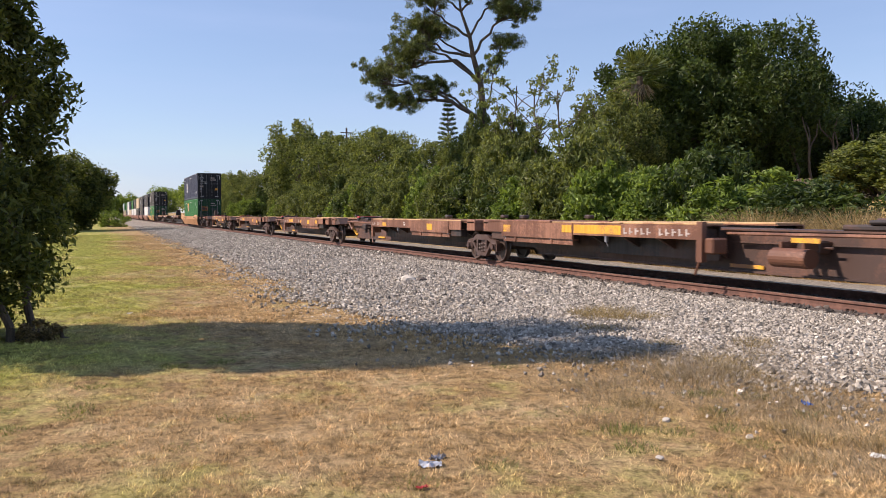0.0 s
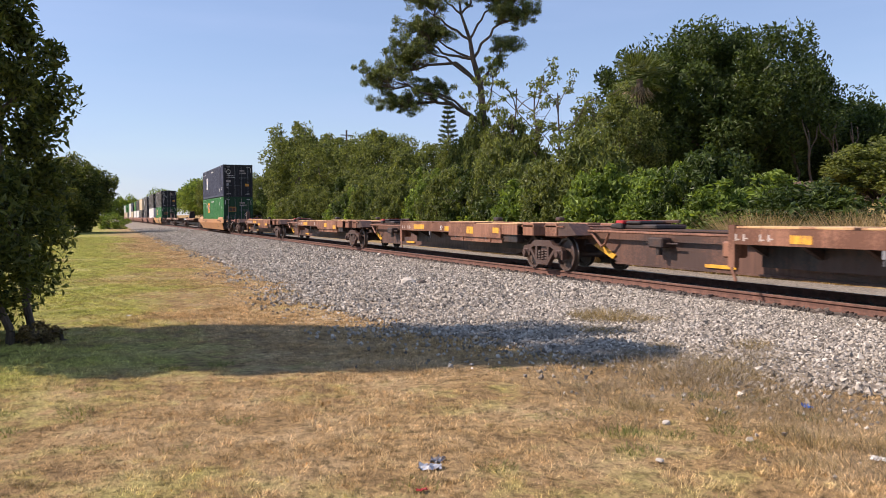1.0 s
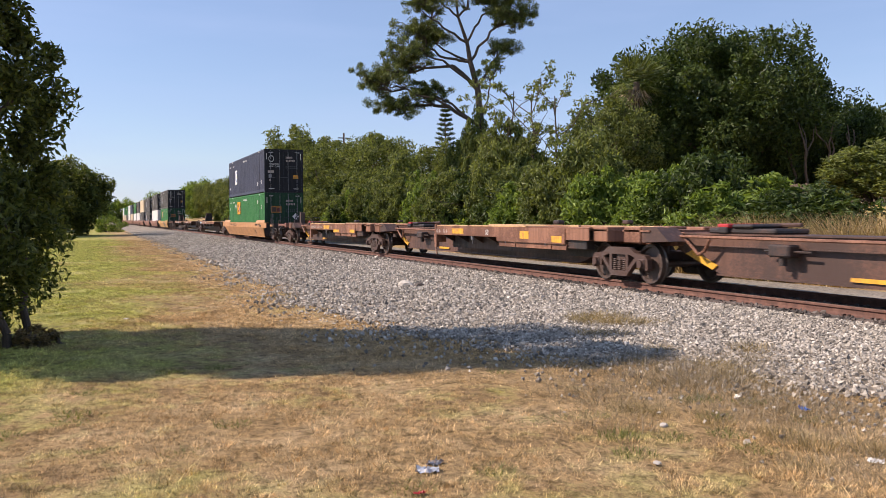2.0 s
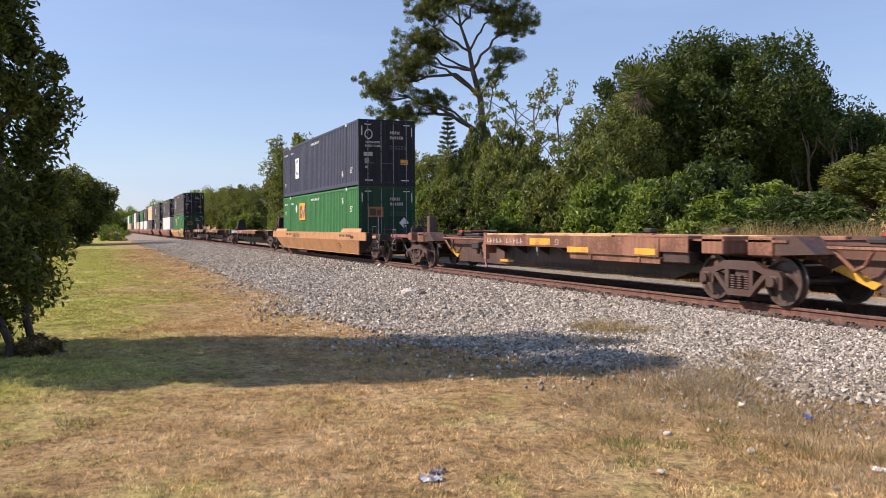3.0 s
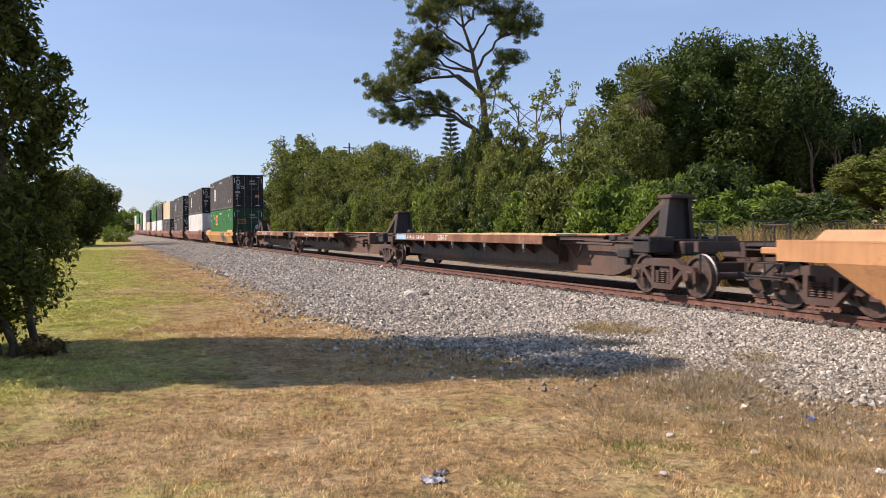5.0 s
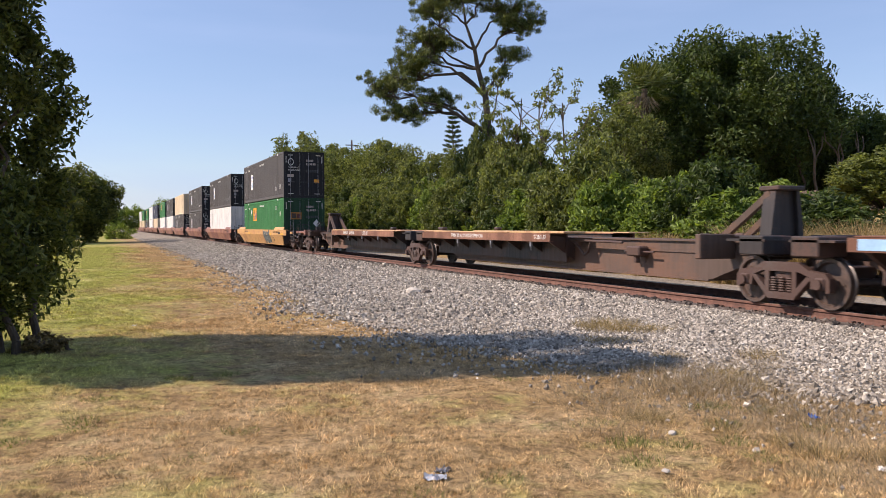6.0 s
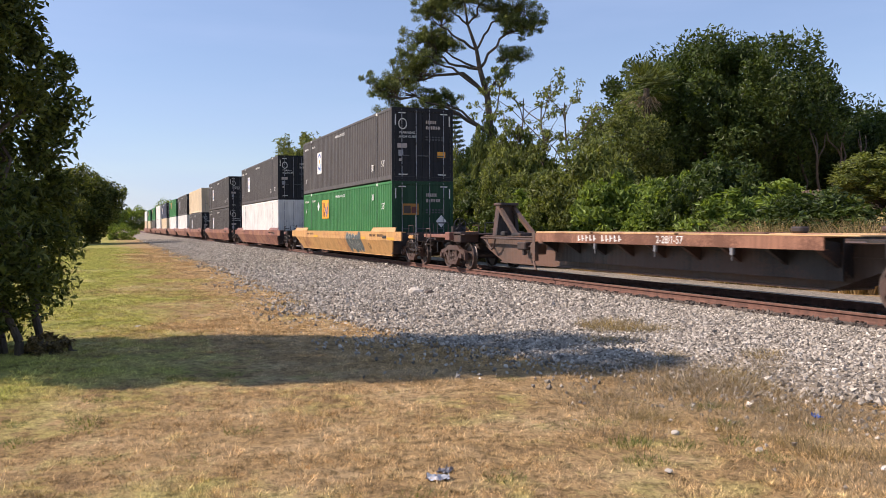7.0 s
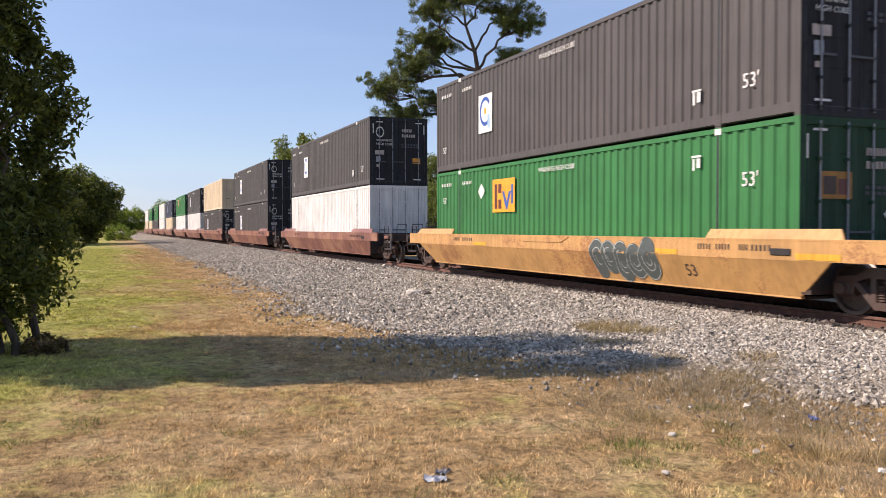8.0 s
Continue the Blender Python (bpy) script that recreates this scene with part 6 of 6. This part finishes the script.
for k in range(5):
    a, b = A_TRUCKS[k], A_TRUCKS[k + 1]
    h = (b - a) / 2
    last = k == 4
    u = spine_unit("rust-red spine car platform with yellow patches", b - a, "red", A_RUNS[k], A_DEEP[k], ((3.1, False),), 4 if last else 2 * k + 1, A_PATCHES[k], last)
    build_truck(u, -h)
    if last:
        build_truck(u, h)
    if k == 0:
        end_coupler(u, -h - 0.7, -1)
        end_sill(u, -h, M_BROWN)
        handwheel(u, -h - 1.62, -0.05, 1.62)
        bm = bmesh.new()
        bx(bm, -h - 1.48, -h - 1.20, -0.10, 0.18, 1.10, 1.82, 0.02)
        bx(bm, -h - 1.62, -h - 1.47, -0.05, 0.10, 1.40, 1.70)
        part("brake_housing", bm, M_SILL, u, "upright rust-brown brake housing")
        lettering("length_mark", "53", 0.15, near_text(-h + 10.45, -1.273, 0.93), M_FADED, u)
        id_bars(u, -h + 6.5, 2.3, -1.272, 0.935, 0.14, 11, M_FADED, "row of faded white characters")
    elif last:
        id_bars(u, h - 9.0, 2.3, -1.272, 0.935, 0.14, 11, M_FADED, "row of faded white characters")
    else:
        id_bars(u, -h + 7.5, 1.0, -1.272, 0.94, 0.12, 5, M_FADED, "row of faded white characters")
        lettering("length_mark", "53", 0.15, near_text(-h + 11.3, -1.273, 0.93), M_MARKW, u)
    CARS.append((u, (a + b) / 2, 0.0))
B_TRUCKS = (-69.0, -51.05, -32.75, -14.6)
for k in range(3):
    a, b = B_TRUCKS[k], B_TRUCKS[k + 1]
    u = spine_unit("dark spine car platform with worn orange runways", b - a, "dark", ((6.2, 16.0), (1.3, 10.6), (1.6, 13.4))[k], None, (((1.9, True),), ((17.2, True),), ((17.2, True),))[k], seed=k + 7)
    build_truck(u, -(b - a) / 2)
    if k == 0:
        end_coupler(u, -(b - a) / 2 - 0.7, -1)
        end_sill(u, -(b - a) / 2 + 0.2, M_BROWN)
    if k == 1:
        bm = bmesh.new()
        bx(bm, -34.68 - (a + b) / 2 - 0.08, -34.68 - (a + b) / 2 + 0.08, -1.26, -0.42, 0.74, 1.22, 0.02)
        part("stop_bracket", bm, M_SILL, u, "upright bracket on the sill")
    if k == 2:
        build_truck(u, (b - a) / 2)
        end_coupler(u, (b - a) / 2 + 0.7, 1)
    if k == 1:
        lettering("painted_line", "TWIN 28' ALL PURPOSE SPINE CAR", 0.115, near_text(-(b - a) / 2 + 4.0, -1.273, 1.035), M_MARKW, u)
        lettering("painted_line", "2-28/1-57", 0.12, near_text(0.6, -1.273, 1.035), M_MARKW, u)
    else:
        x0 = -(b - a) / 2 + (8.5 if k == 0 else 3.0)
        id_bars(u, x0, 1.9, -1.272, 1.02, 0.14, 11, M_MARKW, "row of white characters")
        lettering("painted_line", "2-28/1-57", 0.16, near_text(x0 + 3.1, -1.273, 1.015), M_MARKW, u)
        if k == 2:
            part("paint_patch", bx(bmesh.new(), x0 - 1.2, x0 - 0.1, -1.276, -1.272, 1.0, 1.17), M_PALEBLUE, u, "pale blue sprayed paint")
    CARS.append((u, (a + b) / 2, 0.0))

def sprayed_letters(car, x, wide):
    """Bulging sprayed letters on the folded side sill: grey fills with pale outlines."""
    def on_side(px, pz, lift):
        y = -1.584 if pz > 0.84 else -1.584 + 0.26 * (0.84 - pz) / 0.59
        return (px, y - lift, pz)
    fill, line = bmesh.new(), bmesh.new()
    n = 5
    for k in range(n):
        cx, cz = x + wide * (k + 0.5) / n, 0.69 + 0.05 * math.sin(k * 2.0)
        rx, rz = wide / n * 0.72, 0.41 + 0.04 * math.cos(k * 3.0)
        rings = []
        for r in (0.02, 0.35, 0.7, 1.0):
            rings.append([fill.verts.new(on_side(cx + math.cos(a) * rx * r * (1 + 0.12 * math.sin(3 * a + k)), cz + math.sin(a) * rz * r, 0.004 + 0.0012 * k)) for a in [2 * math.pi * j / 24 for j in range(24)]])
        for p, q in zip(rings, rings[1:]):
            for j in range(24):
                fill.faces.new((p[j], p[(j + 1) % 24], q[(j + 1) % 24], q[j]))
        for scale, lo, hi in ((0.95, 2 * k, 15 + 2 * k), (0.55, 3 + 2 * k, 15 + 2 * k), (0.30, 10 + k, 20 + k)):
            for j in range(lo, hi):
                a, b = 2 * math.pi * j / 24, 2 * math.pi * (j + 1) / 24
                quad = []
                for t, f in ((a, scale - 0.022), (b, scale - 0.022), (b, scale + 0.022), (a, scale + 0.022)):
                    quad.append(line.verts.new(on_side(cx + math.cos(t) * rx * f * (1 + 0.12 * math.sin(3 * t + k)), cz + math.sin(t) * rz * f, 0.012)))
                line.faces.new(quad)
    part("sprayed_fill", fill, M_SPRAY, car, "bulging grey sprayed letters")
    part("sprayed_outline", line, M_SPRAYLINE, car, "pale sprayed outlines")


# well cars and their loads
WELLS = {p: well_car(l, m) for p, l, m in (("tan", "faded orange-tan well car with folded side sills", M_TAN), ("yellow", "faded yellow well car with sprayed letters and rust stains", M_YELLOW), ("brown", "oxide-brown well car with worn side sills", M_BROWN))}
sprayed_letters(WELLS["yellow"], 2.2, 2.35)
id_bars(WELLS["tan"], -4.1, 1.75, -1.584, 0.87, 0.21, 9, M_MARKK, "row of large dark stencilled characters")
BOXES = {
    "navy": container("navy blue corrugated container with a white emblem", M_NAVY, "emblem"),
    "grey": container("charcoal corrugated container with a white emblem", M_GREY, "emblem"),
    "green": container("green corrugated container with an orange sticker", M_GREEN, "green"),
    "white": container("white corrugated steel freight container", M_WHITE, "plain"),
    "beige": container("beige corrugated steel freight container", M_BEIGE, "plain"),
}
TRAIN = ((-0.82, "tan", "green", "navy"), (-82.8, "yellow", "green", "grey"), (-106.8, "brown", "white", "grey"), (-131.1, "brown", "grey", "grey"), (-155.4, "brown", "grey", "beige"),
         (-175.5, "brown", "white", "grey"), (-195.6, "brown", "white", "green"), (-219.8, "brown", "beige", "navy"), (-239.9, "brown", "white", "white"), (-260.0, "brown", "grey", "green"),
         (-284.2, "brown", "beige", "green"), (-304.3, "brown", "beige", "white"))
used = set()
for s, well, lower, upper in TRAIN:
    for key, stock, z in ((well, WELLS, 0.0), (lower, BOXES, 0.29), (upper, BOXES, 0.29 + HC)):
        thing = stock[key] if key not in used else copy_thing(stock[key], pose(0, 0, 0))
        used.add(key)
        CARS.append((thing, s, z))
for key, stock in list(WELLS.items()) + list(BOXES.items()):
    assert key in used
WHEELSETS = [o for o in scene.objects if o.name.split(".")[0] == "wheelset"]


def motions():
    """The train rolls to the right; each wheelset turns as it goes."""
    times = [k * 0.5 for k in range(17)]
    for thing, s, z in CARS:
        walk(thing, [(t, pose(s + SPEED * (t - 5) - SLOWING * (t - 5) ** 2, YT, ZR + z)) for t in times])
    spin = [(k / FPS, k * 86.0) for k in range(int(8 * FPS) + 1)]
    for ws in WHEELSETS:
        at = ws.matrix_basis.translation.copy()
        walk(ws, [(t, pose(*at, 0, a, 0)) for t, a in spin])


motions()
